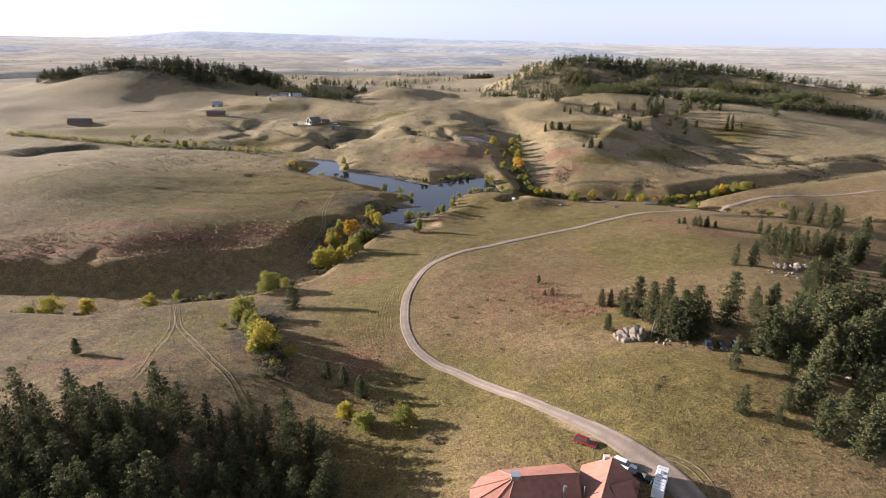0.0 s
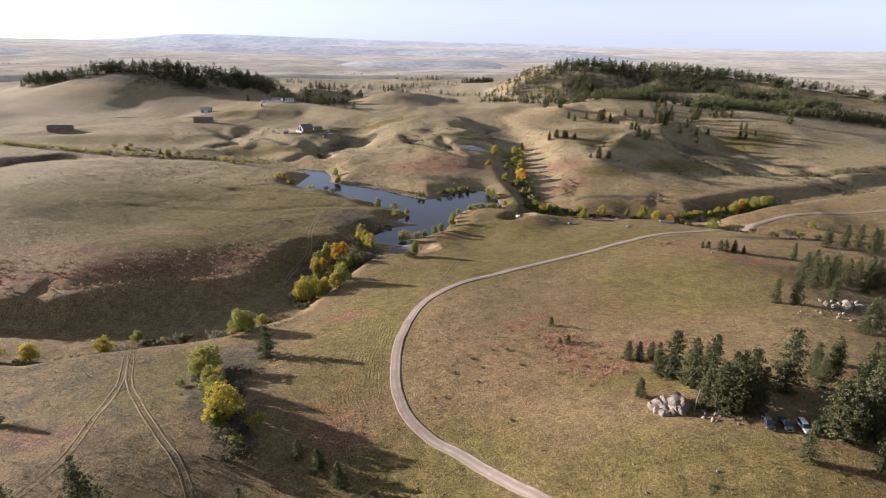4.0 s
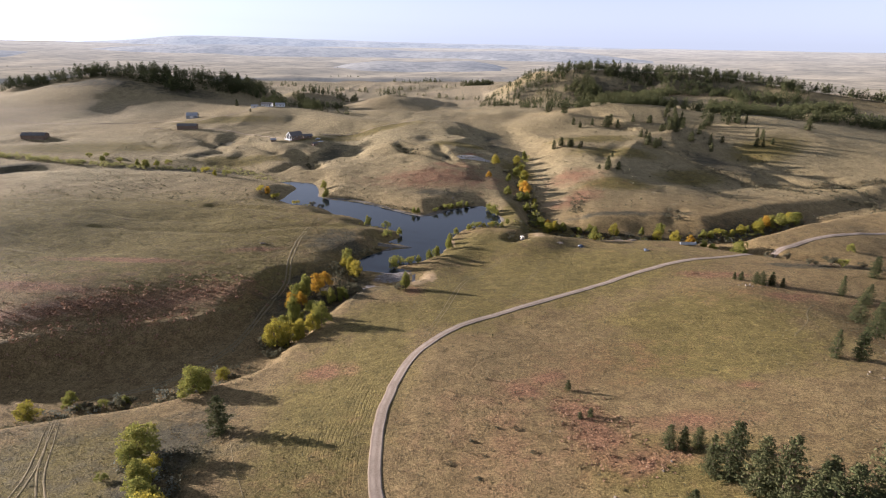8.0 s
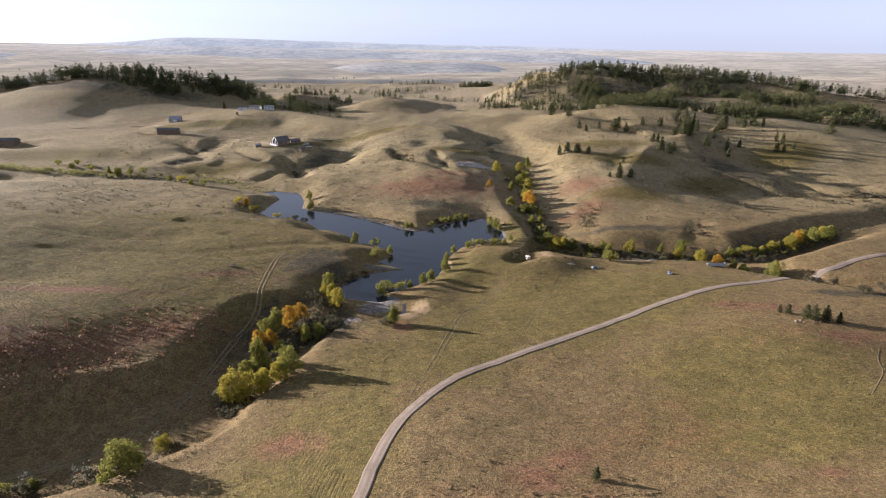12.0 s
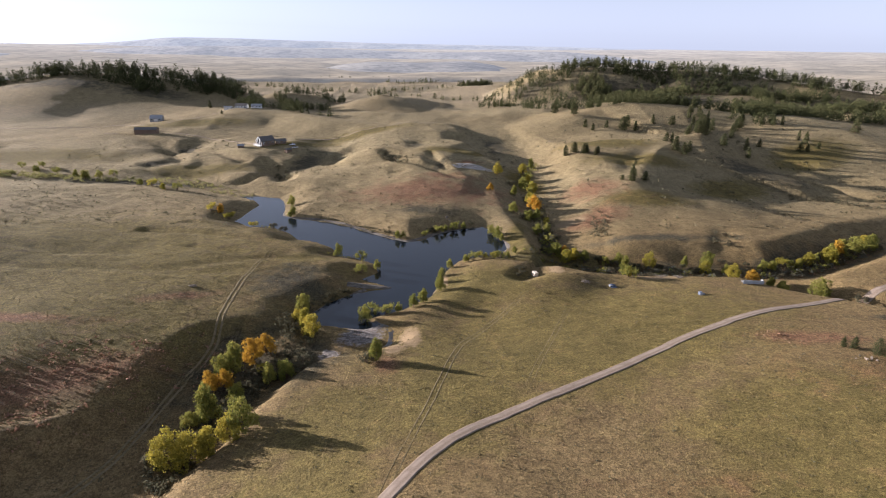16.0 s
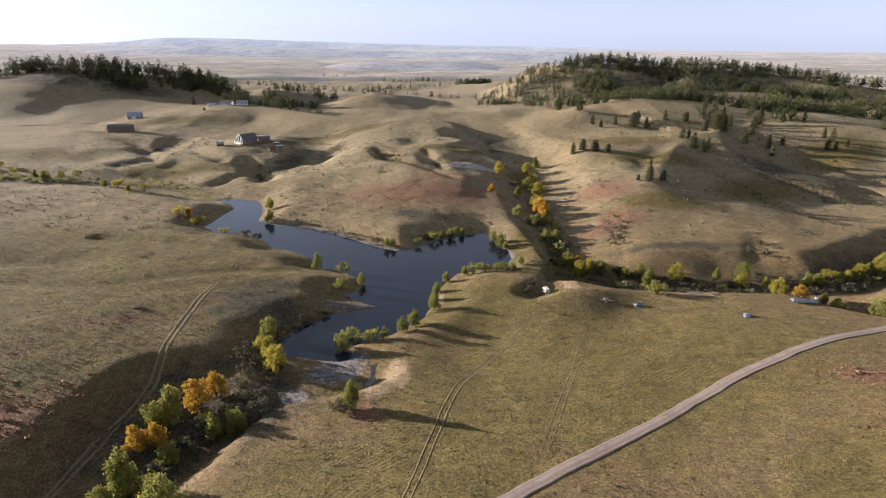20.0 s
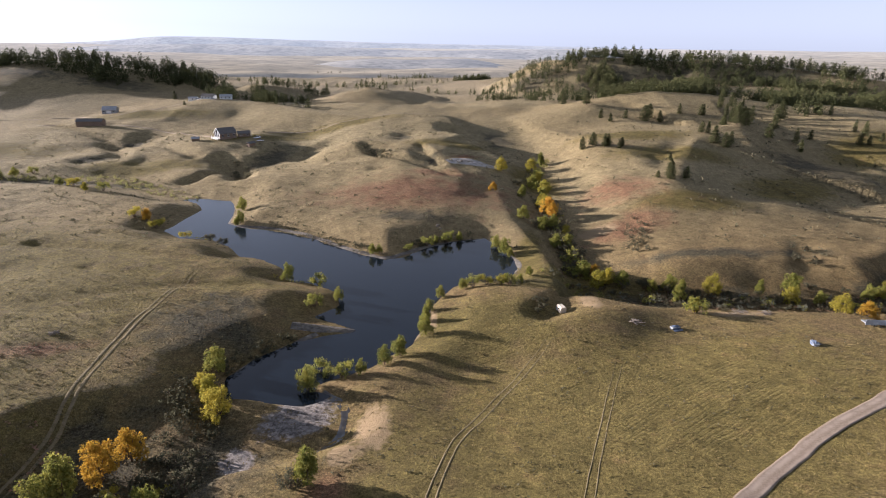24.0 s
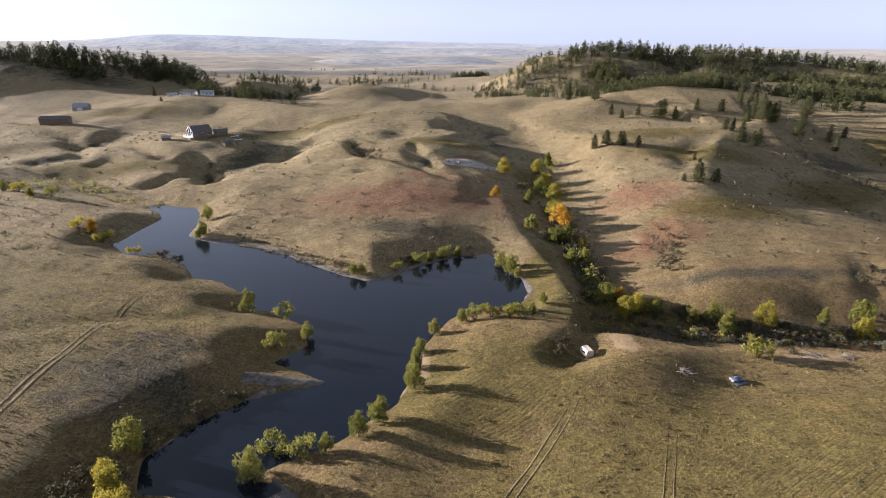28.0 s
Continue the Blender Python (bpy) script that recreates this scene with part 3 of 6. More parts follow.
def mesh_of(name, verts, faces, material, smooth=False):
    me = bpy.data.meshes.new(name)
    me.from_pydata([tuple(v) for v in verts], [], faces)
    me.materials.append(material)
    if smooth:
        me.polygons.foreach_set("use_smooth", np.ones(len(me.polygons), bool))
    return me


def fast_mesh(name, verts, quads, material):
    me = bpy.data.meshes.new(name)
    me.vertices.add(len(verts))
    me.vertices.foreach_set("co", np.asarray(verts, np.float32).ravel())
    me.loops.add(quads.size)
    me.loops.foreach_set("vertex_index", quads.ravel().astype(np.int32))
    me.polygons.add(len(quads))
    me.polygons.foreach_set("loop_start", np.arange(len(quads), dtype=np.int32) * quads.shape[1])
    me.polygons.foreach_set("loop_total", np.full(len(quads), quads.shape[1], np.int32))
    me.update(calc_edges=True)
    me.materials.append(material)
    return me


def build_water():
    pts = np.array(POND, float)
    c = np.roll(pts, -1, 0) - np.roll(pts, 1, 0)
    normal = np.stack([-c[:, 1], c[:, 0]], 1)
    normal /= np.linalg.norm(normal, axis=1)[:, None]
    if inside(np.array([pts[0, 0] + normal[0, 0] * 0.5]), np.array([pts[0, 1] + normal[0, 1] * 0.5]), POND)[0]:
        normal = -normal
    pts = pts + normal * 2.5
    bm = bmesh.new()
    vs = [bm.verts.new((p[0], p[1], 0.0)) for p in pts]
    f = bm.faces.new(vs)
    bm.normal_update()
    if f.normal.z < 0:
        f.normal_flip()
    bmesh.ops.triangulate(bm, faces=[f])
    me = bpy.data.meshes.new("pond")
    bm.to_mesh(me)
    bm.free()
    me.materials.append(WATER)
    tagged(new("pond", me), "dark blue still pond water with soft ripples", "water", kind="structure")


build_water()


def spline(points, step):
    """A smooth line through points (x, y and any further values), at even steps."""
    p = np.array([points[0], *points, points[-1]], float)
    out = []
    for i in range(1, len(p) - 2):
        n = max(2, int(np.hypot(*(p[i + 1] - p[i])[:2]) / step))
        for k in np.arange(n) / n:
            a, b, c, d = p[i - 1], p[i], p[i + 1], p[i + 2]
            out.append(0.5 * (2 * b + (c - a) * k + (2 * a - 5 * b + 4 * c - d) * k * k + (3 * b - a - 3 * c + d) * k ** 3))
    out.append(p[-2])
    return np.array(out)


def ribbon(name, points, width, lift, material, label, category, offset=0.0, ragged=0.0, columns=7):
    """A strip that lies on the land along a line; a third value of a point widens it there."""
    line = spline(points, 1.5)
    d = np.gradient(line[:, :2], axis=0)
    d /= np.linalg.norm(d, axis=1)[:, None]
    side = np.stack([-d[:, 1], d[:, 0]], 1)
    half = width / 2 * (line[:, 2] if line.shape[1] > 2 else np.ones(len(line)))
    u = np.linspace(-1, 1, columns)
    s = np.arange(len(line)) * 1.5
    wob = ragged * (value_noise(s, s * 0 + 3, 6, offset) + 0.6 * value_noise(s, s * 0 + 9, 2.5, offset))
    off = u[None, :] * half[:, None] + offset + wob[:, None] * np.where(np.abs(u) > 0.9, 1, 0.3)[None, :]
    x = line[:, 0:1] + side[:, 0:1] * off
    y = line[:, 1:2] + side[:, 1:2] * off
    rise = np.where(np.abs(u) > 0.95, -0.25, lift)[None, :]
    z = height(x, y) + rise
    verts = np.stack([x, y, z], -1).reshape(-1, 3)
    faces = [(r * columns + c, r * columns + c + 1, (r + 1) * columns + c + 1, (r + 1) * columns + c) for r in range(len(line) - 1) for c in range(columns - 1)]
    me = mesh_of(name, verts, faces, material, True)
    uv = me.uv_layers.new(name="across")
    flat = np.tile((u + 1) / 2, len(line))
    idx = np.zeros(len(me.loops), int)
    me.loops.foreach_get("vertex_index", idx)
    uv.data.foreach_set("uv", np.stack([flat[idx], idx / columns * 0.1], 1).ravel())
    me.update()
    if me.polygons[0].normal.z < 0:
        me.flip_normals()
    return tagged(new(name, me), label, category, kind="structure")


MAIN_ROAD = [(54, 84, 1.3), (51, 97, 1.9), (46, 106, 1.9), (40, 115, 1.5), (32, 125, 1.15), (19, 140, 1.0), (7, 154, 1), (-3, 164, 1), (-9.3, 174.4, 1), (-13.3, 189.4, 1), (-14.3, 207.4, 1), (-12.8, 225.4, 1), (-8.3, 245.4, 1), (-1.3, 261.4, 1), (10.7, 278.4, 1), (30.7, 293.4, 1), (58.7, 311.4, 1), (88.7, 333.4, 1), (124.7, 352.4, 1), (162, 368, 1), (190, 382, 1), (202, 386, 1), (218, 393, 1), (243, 400, 1), (275, 410, 1), (330, 425, 1)]
ribbon("road", MAIN_ROAD, 4.0, 0.16, ROAD, "pale gravel ranch road with wheel lanes", "road", ragged=0.5, columns=11)


def two_track(name, points, label, gauge=1.7, width=0.95):
    """A pair of worn wheel ruts that thin out at their ends."""
    line = [(*p, (0.12, 0.6, 1.0)[min(i, len(points) - 1 - i, 2)]) for i, p in enumerate(points)]
    for side in (-0.5, 0.5):
        ribbon(name, line, width, 0.05, TRACK, label, "track", side * gauge, 0.34, 5)


two_track("meadow_track", [(-6, 254), (-1, 276), (6, 304), (14, 336), (22, 352), (31, 366), (39, 378), (44, 386)], "faint two-rut track through the meadow grass", 1.7, 0.65)
two_track("west_track", [(-79, 440), (-80, 415), (-80, 390), (-77, 360), (-74, 340), (-75, 326), (-77, 309), (-78, 291), (-81, 275), (-87, 263), (-95, 252), (-105, 246), (-115, 240), (-118, 230)], "worn wheel rut along the foot of the slope", 1.7, 1.5)
two_track("draw_track", [(-117, 229), (-108, 208), (-101, 192), (-95, 168), (-92, 152), (-95, 138)], "two-rut track over the grassy bench")
two_track("draw_track", [(-116, 228), (-107, 210), (-98, 193), (-84, 174), (-71, 159), (-62, 149), (-54, 136)], "two-rut track towards the pine wood")
two_track("meadow_track", [(33, 304), (36, 312), (44, 333), (50, 348), (55, 360), (61, 374)], "faint double wheel marks in the meadow", 1.6, 0.45)
two_track("yard_track", [(44, 110), (50, 107), (55, 103), (57, 97), (56, 88)], "curved wheel ruts beside the gravel yard", 1.7, 0.8)
ribbon("footpath", [(-58, 214), (-50, 196), (-40, 178), (-28, 160), (-16, 146)], 0.35, 0.05, TRACK, "narrow trodden path over the grassy slope", "path", 0, 0.3, 5)
ribbon("footpath", [(128, 258), (140, 270), (146, 280), (154, 290)], 0.6, 0.05, TRACK, "narrow worn footpath in the grass", "path", 0, 0.2, 5)


# ---- trees and shrubs ----
def shards(centres, sizes, rng, count, flat=1.0):
    """Many small leaf-like triangles round each centre, as vertices and faces."""
    n = len(centres) * count
    c = np.repeat(np.asarray(centres, float), count, 0)
    s = np.repeat(np.asarray(sizes, float), count)[:, None]
    c = c + rng.normal(0, 0.42, (n, 3)) * s * (1, 1, flat)
    a = rng.normal(0, 1, (n, 3))
    a /= np.linalg.norm(a, axis=1)[:, None]
    b = np.cross(a, rng.normal(0, 1, (n, 3)))
    b /= np.linalg.norm(b, axis=1)[:, None]
    k = s * rng.uniform(0.35, 0.7, (n, 1))
    v = np.stack([c - a * k * 0.5 - b * k * 0.4, c + a * k * 0.6, c - a * k * 0.5 + b * k * 0.45, c + b * k * 0.1 - a * k * 0.9], 1).reshape(-1, 3)
    i = np.arange(n)[:, None] * 4
    return v, np.concatenate([i, i + 1, i + 2, i + 3], 1)


def tube(points, radii, sides=6):
    """A tapered limb through points."""
    pts, verts, faces = [Vector(p) for p in points], [], []
    for k, p in enumerate(pts):
        d = (pts[min(k + 1, len(pts) - 1)] - pts[max(k - 1, 0)]).normalized()
        u = d.orthogonal().normalized()
        w = d.cross(u)
        for s in range(sides):
            a = 2 * math.pi * s / sides
            verts.append(p + (u * math.cos(a) + w * math.sin(a)) * radii[k])
    for k in range(len(pts) - 1):
        for s in range(sides):
            a, b = k * sides + s, k * sides + (s + 1) % sides
            faces.append((a, b, b + sides, a + sides))
    faces.append(tuple(range((len(pts) - 1) * sides, len(pts) * sides)))
    return [tuple(v) for v in verts], faces


def merge(pieces):
    verts, faces = [], []
    for v, f in pieces:
        o = len(verts)
        verts += [tuple(p) for p in v]
        faces += [tuple(int(i) + o for i in q) for q in f]
    return verts, faces


def pine_meshes(seed, whorls, clumps, count):
    """Trunk and crown of a ponderosa pine, one metre high; scale it to its height."""
    rng = np.random.default_rng(seed)
    lean = rng.normal(0, 0.015, 2)
    trunk = [tube([(0, 0, -0.05), (lean[0] * 0.5, lean[1] * 0.5, 0.4), (lean[0], lean[1], 0.97)], [0.02, 0.014, 0.002])]
    centres, sizes = [], []
    wide = rng.uniform(0.195, 0.25)
    first = rng.uniform(0.03, 0.12)
    round_top = rng.uniform(0.6, 0.92)
    gap = rng.uniform(0, 6.28)
    for w in range(whorls):
        k = (w + rng.uniform(0, 0.7)) / whorls
        h = first + (0.985 - first) * k
        shape = (1 - k ** 1.55) ** round_top * (0.74 + 0.26 * min(1, k * 5)) * rng.uniform(0.82, 1.1) + 0.025
        arms = int(rng.integers(4, 8)) if k < 0.75 else int(rng.integers(3, 5))
        turn = rng.uniform(0, 6.28)
        for q in range(arms):
            a = turn + q * 6.283 / arms + rng.normal(0, 0.2)
            reach = wide * shape * rng.uniform(0.5, 1.2) * (0.8 if abs((a - gap) % 6.283) < 0.9 else 1.0)
            rise = (0.28 - 0.5 * (1 - k)) * reach * rng.uniform(0.5, 1.2)
            root = np.array([lean[0] * h, lean[1] * h, h])
            tip = root + np.array([reach * math.cos(a), reach * math.sin(a), rise])
            if rng.random() < 0.35:
                trunk.append(tube([root, tip * 0.9 + root * 0.1], [0.005, 0.0015], 4))
            n = max(2, int(round(clumps * (0.45 + 0.75 * shape))))
            for t in np.linspace(0.28, 1.0, n) + rng.normal(0, 0.05, n):
                centres.append(root + (tip - root) * t + rng.normal(0, 0.011, 3))
                sizes.append(rng.uniform(0.026, 0.042))
    for _ in range(clumps):
        z = rng.uniform(0.93, 1.0)
        centres.append((lean[0] + rng.normal(0, 0.008), lean[1] + rng.normal(0, 0.008), z))
        sizes.append(0.03)
    v, f = shards(centres, sizes, rng, count, 0.5)
    return merge(trunk), (v, f)


def broadleaf_meshes(seed, slim=1.0, clumps=540, count=8):
    """Trunk with limbs, and a crown of leaf clumps in uneven lobes; one metre high."""
    rng = np.random.default_rng(seed)
    trunk = [tube([(0, 0, -0.05), (0.01, 0.0, 0.2)], [0.035, 0.026])]
    centres, sizes, lobes = [], [], []
    for q in range(11):
        a = q * 2.4 + rng.uniform(-0.5, 0.5)
        up = (0.80, 0.66, 0.62, 0.6, 0.45, 0.42, 0.4, 0.38, 0.26, 0.24, 0.22)[q] + rng.uniform(-0.05, 0.05)
        r = rng.uniform(0.16, 0.30) * slim * (0.15 if q == 0 else 0.85 if q < 4 else 1.1)
        c = (r * math.cos(a), r * math.sin(a), up)
        lobes.append((c, rng.uniform(0.14, 0.22) * (0.55 + 0.45 * slim)))
        trunk.append(tube([(0.01, 0, rng.uniform(0.1, 0.2)), (c[0] * 0.5, c[1] * 0.5, c[2] * 0.65), c], [0.016, 0.009, 0.003], 5))
    for i in range(clumps):
        c, r = lobes[i % len(lobes)]
        d = rng.normal(0, 1, 3)
        d /= np.linalg.norm(d)
        p = np.array(c) + d * r * rng.uniform(0.35, 1.0) ** 0.6
        p[2] = max(0.04, p[2])
        centres.append(p)
        sizes.append(rng.uniform(0.042, 0.078))
    v, f = shards(centres, sizes, rng, count)
    return merge(trunk), (v, f)


def shrub_meshes(seed):
    """A low many-stemmed shrub, one metre high."""
    rng = np.random.default_rng(seed)
    stems, centres, sizes = [], [], []
    for q in range(6):
        a, r = q * 1.05 + rng.uniform(-0.4, 0.4), rng.uniform(0.25, 0.6)
        tip = (r * math.cos(a), r * math.sin(a), rng.uniform(0.45, 0.8))
        stems.append(tube([(0, 0, -0.1), (tip[0] * 0.4, tip[1] * 0.4, 0.3), tip], [0.03, 0.02, 0.008], 4))
        for _ in range(22):
            d = rng.normal(0, 1, 3)
            d *= 0.26 / np.linalg.norm(d) * rng.uniform(0.3, 1)
            p = np.array(tip) + d
            p[2] = max(0.04, p[2])
            centres.append(p)
            sizes.append(rng.uniform(0.10, 0.18))
    v, f = shards(centres, sizes, rng, 6)
    return merge(stems), (v, f)


def tree_model(name, wood, leaves, leaf_mat, crown_name="crown"):
    """A tree as a thing of two parts; kept as data, placed by plant()."""
    return (name, mesh_of("trunk", *wood, BARK, True), fast_mesh(crown_name, leaves[0], np.asarray(leaves[1]), leaf_mat), crown_name)


def plant(model, x, y, h, wide=1.0, label="", category="tree", group="", sink=0.1):
    name, wood, leaves, crown_name = model
    top = new(name)
    top.empty_display_size = 0.5
    turn = (x * 37.7 + y * 91.3) % 360
    top.matrix_basis = pose(x, y, height_at(x, y) - sink, 0, 0, turn) @ Matrix.Diagonal((h * wide, h * wide, h, 1))
    for n, me in (("trunk" if category == "tree" else "stems", wood), (crown_name, leaves)):
        o = new(n, me)
        o.parent = top
    return tagged(top, label, category, group)


PINE_MODELS = [tree_model("pine_tree", *pine_meshes(s, 24, 8, 6), NEEDLES) for s in (11, 12, 13, 14, 15)]
LIGHT_PINES = [tree_model("pine_tree", *pine_meshes(s, 17, 6, 5), NEEDLES) for s in (21, 22, 23, 24, 25)]
LEAF_MATS = {0: ("green", LEAF_GREEN), 1: ("yellow", LEAF_YELLOW), 2: ("orange", LEAF_ORANGE)}
BROAD_MODELS = {k: [tree_model("cottonwood_tree", *broadleaf_meshes(s + 10 * k, slim), m) for s, slim in ((31, 1.0), (32, 1.1), (33, 0.7))] for k, (_, m) in LEAF_MATS.items()}
SHRUB_MODELS = [tree_model("sage_shrub", *shrub_meshes(s), LEAF_GREY, "foliage") for s in (41, 42, 43)]
BUSH_MODELS = {k: [tree_model("willow_bush", *shrub_meshes(s + k), m, "foliage") for s in (51, 61)] for k, (_, m) in LEAF_MATS.items()}

# trees: x, y, height (and, for leafy ones, 0 green, 1 yellow, 2 orange, 3 grey shrub)
PINES_ROCKS = [(59, 193, 7.0), (62, 192, 6.9), (66, 193, 6.2), (55, 170, 6.5), (64, 182, 10.7), (67, 180, 15.4), (70, 174, 15.2), (73, 171, 17.3), (71, 160, 14.8), (74, 159, 16.8), (78, 160, 17.7), (81, 159, 12.7), (68, 162, 10.6), (82, 170, 11.9), (77, 166, 14), (93, 169, 19.3), (81, 139, 10.9), (74, 120, 8), (81, 116, 4.9)]
PINES_SLOPE = [(104, 171, 10), (95, 147, 16.9), (101, 149, 18.1), (111, 176, 12.7), (90, 121, 13.9), (105, 152, 13.8), (88, 110, 13.1), (95, 127, 15.3), (95, 114, 11.4), (94, 105, 13.6), (100, 109, 14.7), (104, 137, 16.1), (113, 142, 17.5), (116, 139, 15.1), (130, 151, 17), (117, 130, 15.4), (121, 176, 12.7), (114, 155, 18.6), (121, 158, 17.6), (148, 178, 15.4), (144, 181, 16.9), (134, 179, 12.9), (86, 121, 8), (146, 169, 16)] + [(107, 116, 15.3), (93, 149, 15.5), (106, 177, 11.1), (117, 185, 9.4), (131, 180, 11.1), (133, 173, 14.7), (122, 148, 17.3), (140, 164, 14.9)]
PINES_BACK = [(131, 241, 10.4), (138, 239, 12.1), (163, 276, 13.2), (156, 257, 14.5), (170, 272, 14.4), (183, 283, 13.4), (186, 279, 13.3), (194, 284, 11.9), (202, 287, 12.0), (206, 282, 11.9), (205, 271, 18.1), (211, 273, 16.1), (152, 216, 13.0), (157, 214, 15.9), (171, 227, 15.9), (158, 247, 10.6), (175, 303, 9.5), (181, 296, 9.3), (164, 262, 12.5), (176, 276, 14), (190, 272, 14.5), (198, 277, 15), (146, 212, 13.2), (222, 288, 19), (201, 243, 10), (206, 327, 10.8), (216, 327, 13.1), (227, 332, 13.1), (224, 318, 14.9), (232, 326, 12), (240, 334, 11), (212, 333, 9)]
PINES_ROW = [(138, 322, 3.8), (140, 320, 4.6), (144, 315, 5.8), (146, 313, 6.6), (150, 313, 6.6), (154, 311, 4.5), (-122, 169, 6.3), (-61, 214, 12.3), (-36, 157, 5.9), (-30, 153, 6.7), (-24, 148, 7.4), (41, 225, 3.6), (41, 209, 2.5), (44, 210, 3)]
BUSHES = [(-175, 219, 5.2, 0), (-167, 223, 7.4, 1), (-152, 223, 6.9, 1), (-129, 231, 5.5, 1), (-101, 237, 6.2, 3), (-110, 234, 3.9, 3), (-78, 203, 8.9, 0), (-79, 240, 8.6, 0), (-65, 179, 8.1, 0), (-60, 172, 8.7, 1), (-55, 163, 4.7, 3), (-50, 167, 3.5, 1), (-53, 154, 5, 3), (-18, 141, 4.9, 3), (-27, 138, 5.2, 1), (-21, 134, 5.6, 0), (-10, 134, 5.5, 0), (-70, 188, 7, 0), (-2, 125, 3.4, 3), (-15, 144, 2.9, 3)]
GROVE = [(-63, 279, 12.2, 1), (-58, 280, 11.3, 1), (-54, 282, 10.7, 1), (-49, 285, 9, 1), (-46, 287, 11.3, 0), (-60, 298, 13.6, 0), (-65, 313, 8.8, 2), (-61, 315, 8.1, 2), (-61, 324, 12.5, 0), (-57, 330, 10.7, 2), (-54, 336, 9.1, 2), (-48, 318, 8.6, 0), (-43, 320, 8.7, 0), (-65, 323, 8.2, 0), (-68, 280, 6.2, 3), (-39, 326, 7.6, 3), (-41, 351, 9.7, 1), (-45, 357, 9.4, 1), (-49, 372, 8.9, 0), (-49, 363, 5.7, 1), (-14, 324, 9.1, 0), (-17, 323, 5.4, 3)]
SHORE_TREES = [(-46, 439, 9.3, 0), (-33, 434, 4.5, 0), (-24, 421, 6.8, 0), (-31, 414, 4.1, 0), (-23, 365, 9.8, 0), (-21, 374, 4.7, 0), (-15, 371, 4.3, 0), (-10, 372, 6.7, 0), (-4, 377, 8.9, 0), (0, 382, 10.1, 0), (7, 395, 10, 0), (7, 405, 9.2, 0), (8, 413, 7, 0), (12, 424, 7, 0), (20, 429, 6.3, 0), (24, 429, 4.1, 0), (29, 429, 3.7, 1), (34, 428, 3.3, 1), (37, 478, 10, 0), (40, 471, 11.1, 0), (42, 467, 6.6, 0), (46, 440, 6.2, 0), (42, 435, 5.3, 0), (37, 429, 3.7, 0)] + [(-17, 468, 7, 0), (-14, 468, 6.1, 0), (10, 483, 5.5, 0), (21, 488, 7.1, 0), (15, 485, 4.7, 0), (6, 479, 4.1, 0), (-2, 472, 3.1, 0), (-93, 533, 10.8, 0), (-87, 511, 9.6, 0), (-88, 509, 7, 0), (-105, 489, 3.7, 1), (-92, 483, 5, 3), (-85, 480, 4.9, 3), (-131, 506, 6.3, 2), (-124, 501, 4.3, 1)]
GULLY_TREES = [(51, 595, 9.1, 1), (42, 551, 5.7, 2), (59, 554, 7.6, 0), (59, 576, 6.2, 3), (69, 525, 11.8, 2), (68, 507, 8.6, 0), (63, 505, 8.5, 0), (54, 513, 7.2, 0), (59, 507, 5.6, 3), (71, 456, 8, 0), (76, 457, 5.4, 2), (79, 448, 7.7, 1), (77, 453, 6.2, 3), (84, 444, 4.8, 3), (83, 447, 4.9, 3), (68, 481, 4.2, 3), (101, 441, 6.7, 0), (92, 444, 4.8, 3), (97, 441, 4, 3), (105, 437, 3.9, 3), (95, 406, 5.5, 1), (110, 437, 3.9, 3), (127, 430, 3.4, 3), (138, 430, 3.7, 3)] + [(106, 408, 2.9, 3), (70, 401, 1.6, 3)]
CREEK_TREES = [(144, 406, 7.1, 1), (154, 407, 7.1, 2), (160, 402, 7.5, 0), (164, 399, 6.9, 0), (176, 391, 10.2, 0), (194, 437, 5.4, 1), (201, 440, 7.3, 1), (215, 448, 7.4, 1), (224, 453, 9.4, 2), (237, 458, 10.8, 0), (248, 462, 9.6, 0), (95, 405, 4.9, 0), (154, 438, 4.2, 3), (140, 432, 3.6, 3), (133, 435, 3.6, 3), (121, 435, 4.2, 3), (92, 443, 6.2, 3), (100, 439, 4.9, 3), (84, 446, 7.5, 0), (166, 435, 3.6, 3), (177, 432, 3.6, 1), (184, 436, 4.2, 1), (187, 381, 5.9, 3), (184, 359, 5, 3)] + [(189, 347, 5.4, 3), (199, 347, 6.6, 3), (202, 344, 4.2, 0), (213, 344, 4.2, 3), (230, 377, 5.2, 0)]
WEST_CREEK = [(-316, 613, 6.3, 0), (-297, 610, 4.5, 0), (-276, 599, 7, 0), (-268, 597, 7.8, 0), (-260, 602, 6.2, 0), (-252, 608, 4.5, 0), (-214, 574, 5.8, 0), (-203, 569, 4.9, 1), (-191, 560, 5.7, 1), (-183, 564, 4.9, 0), (-137, 507, 5, 1), (-131, 507, 6.4, 2), (-124, 505, 3.6, 1), (-334, 623, 4.6, 0), (-318, 625, 4.6, 0)]
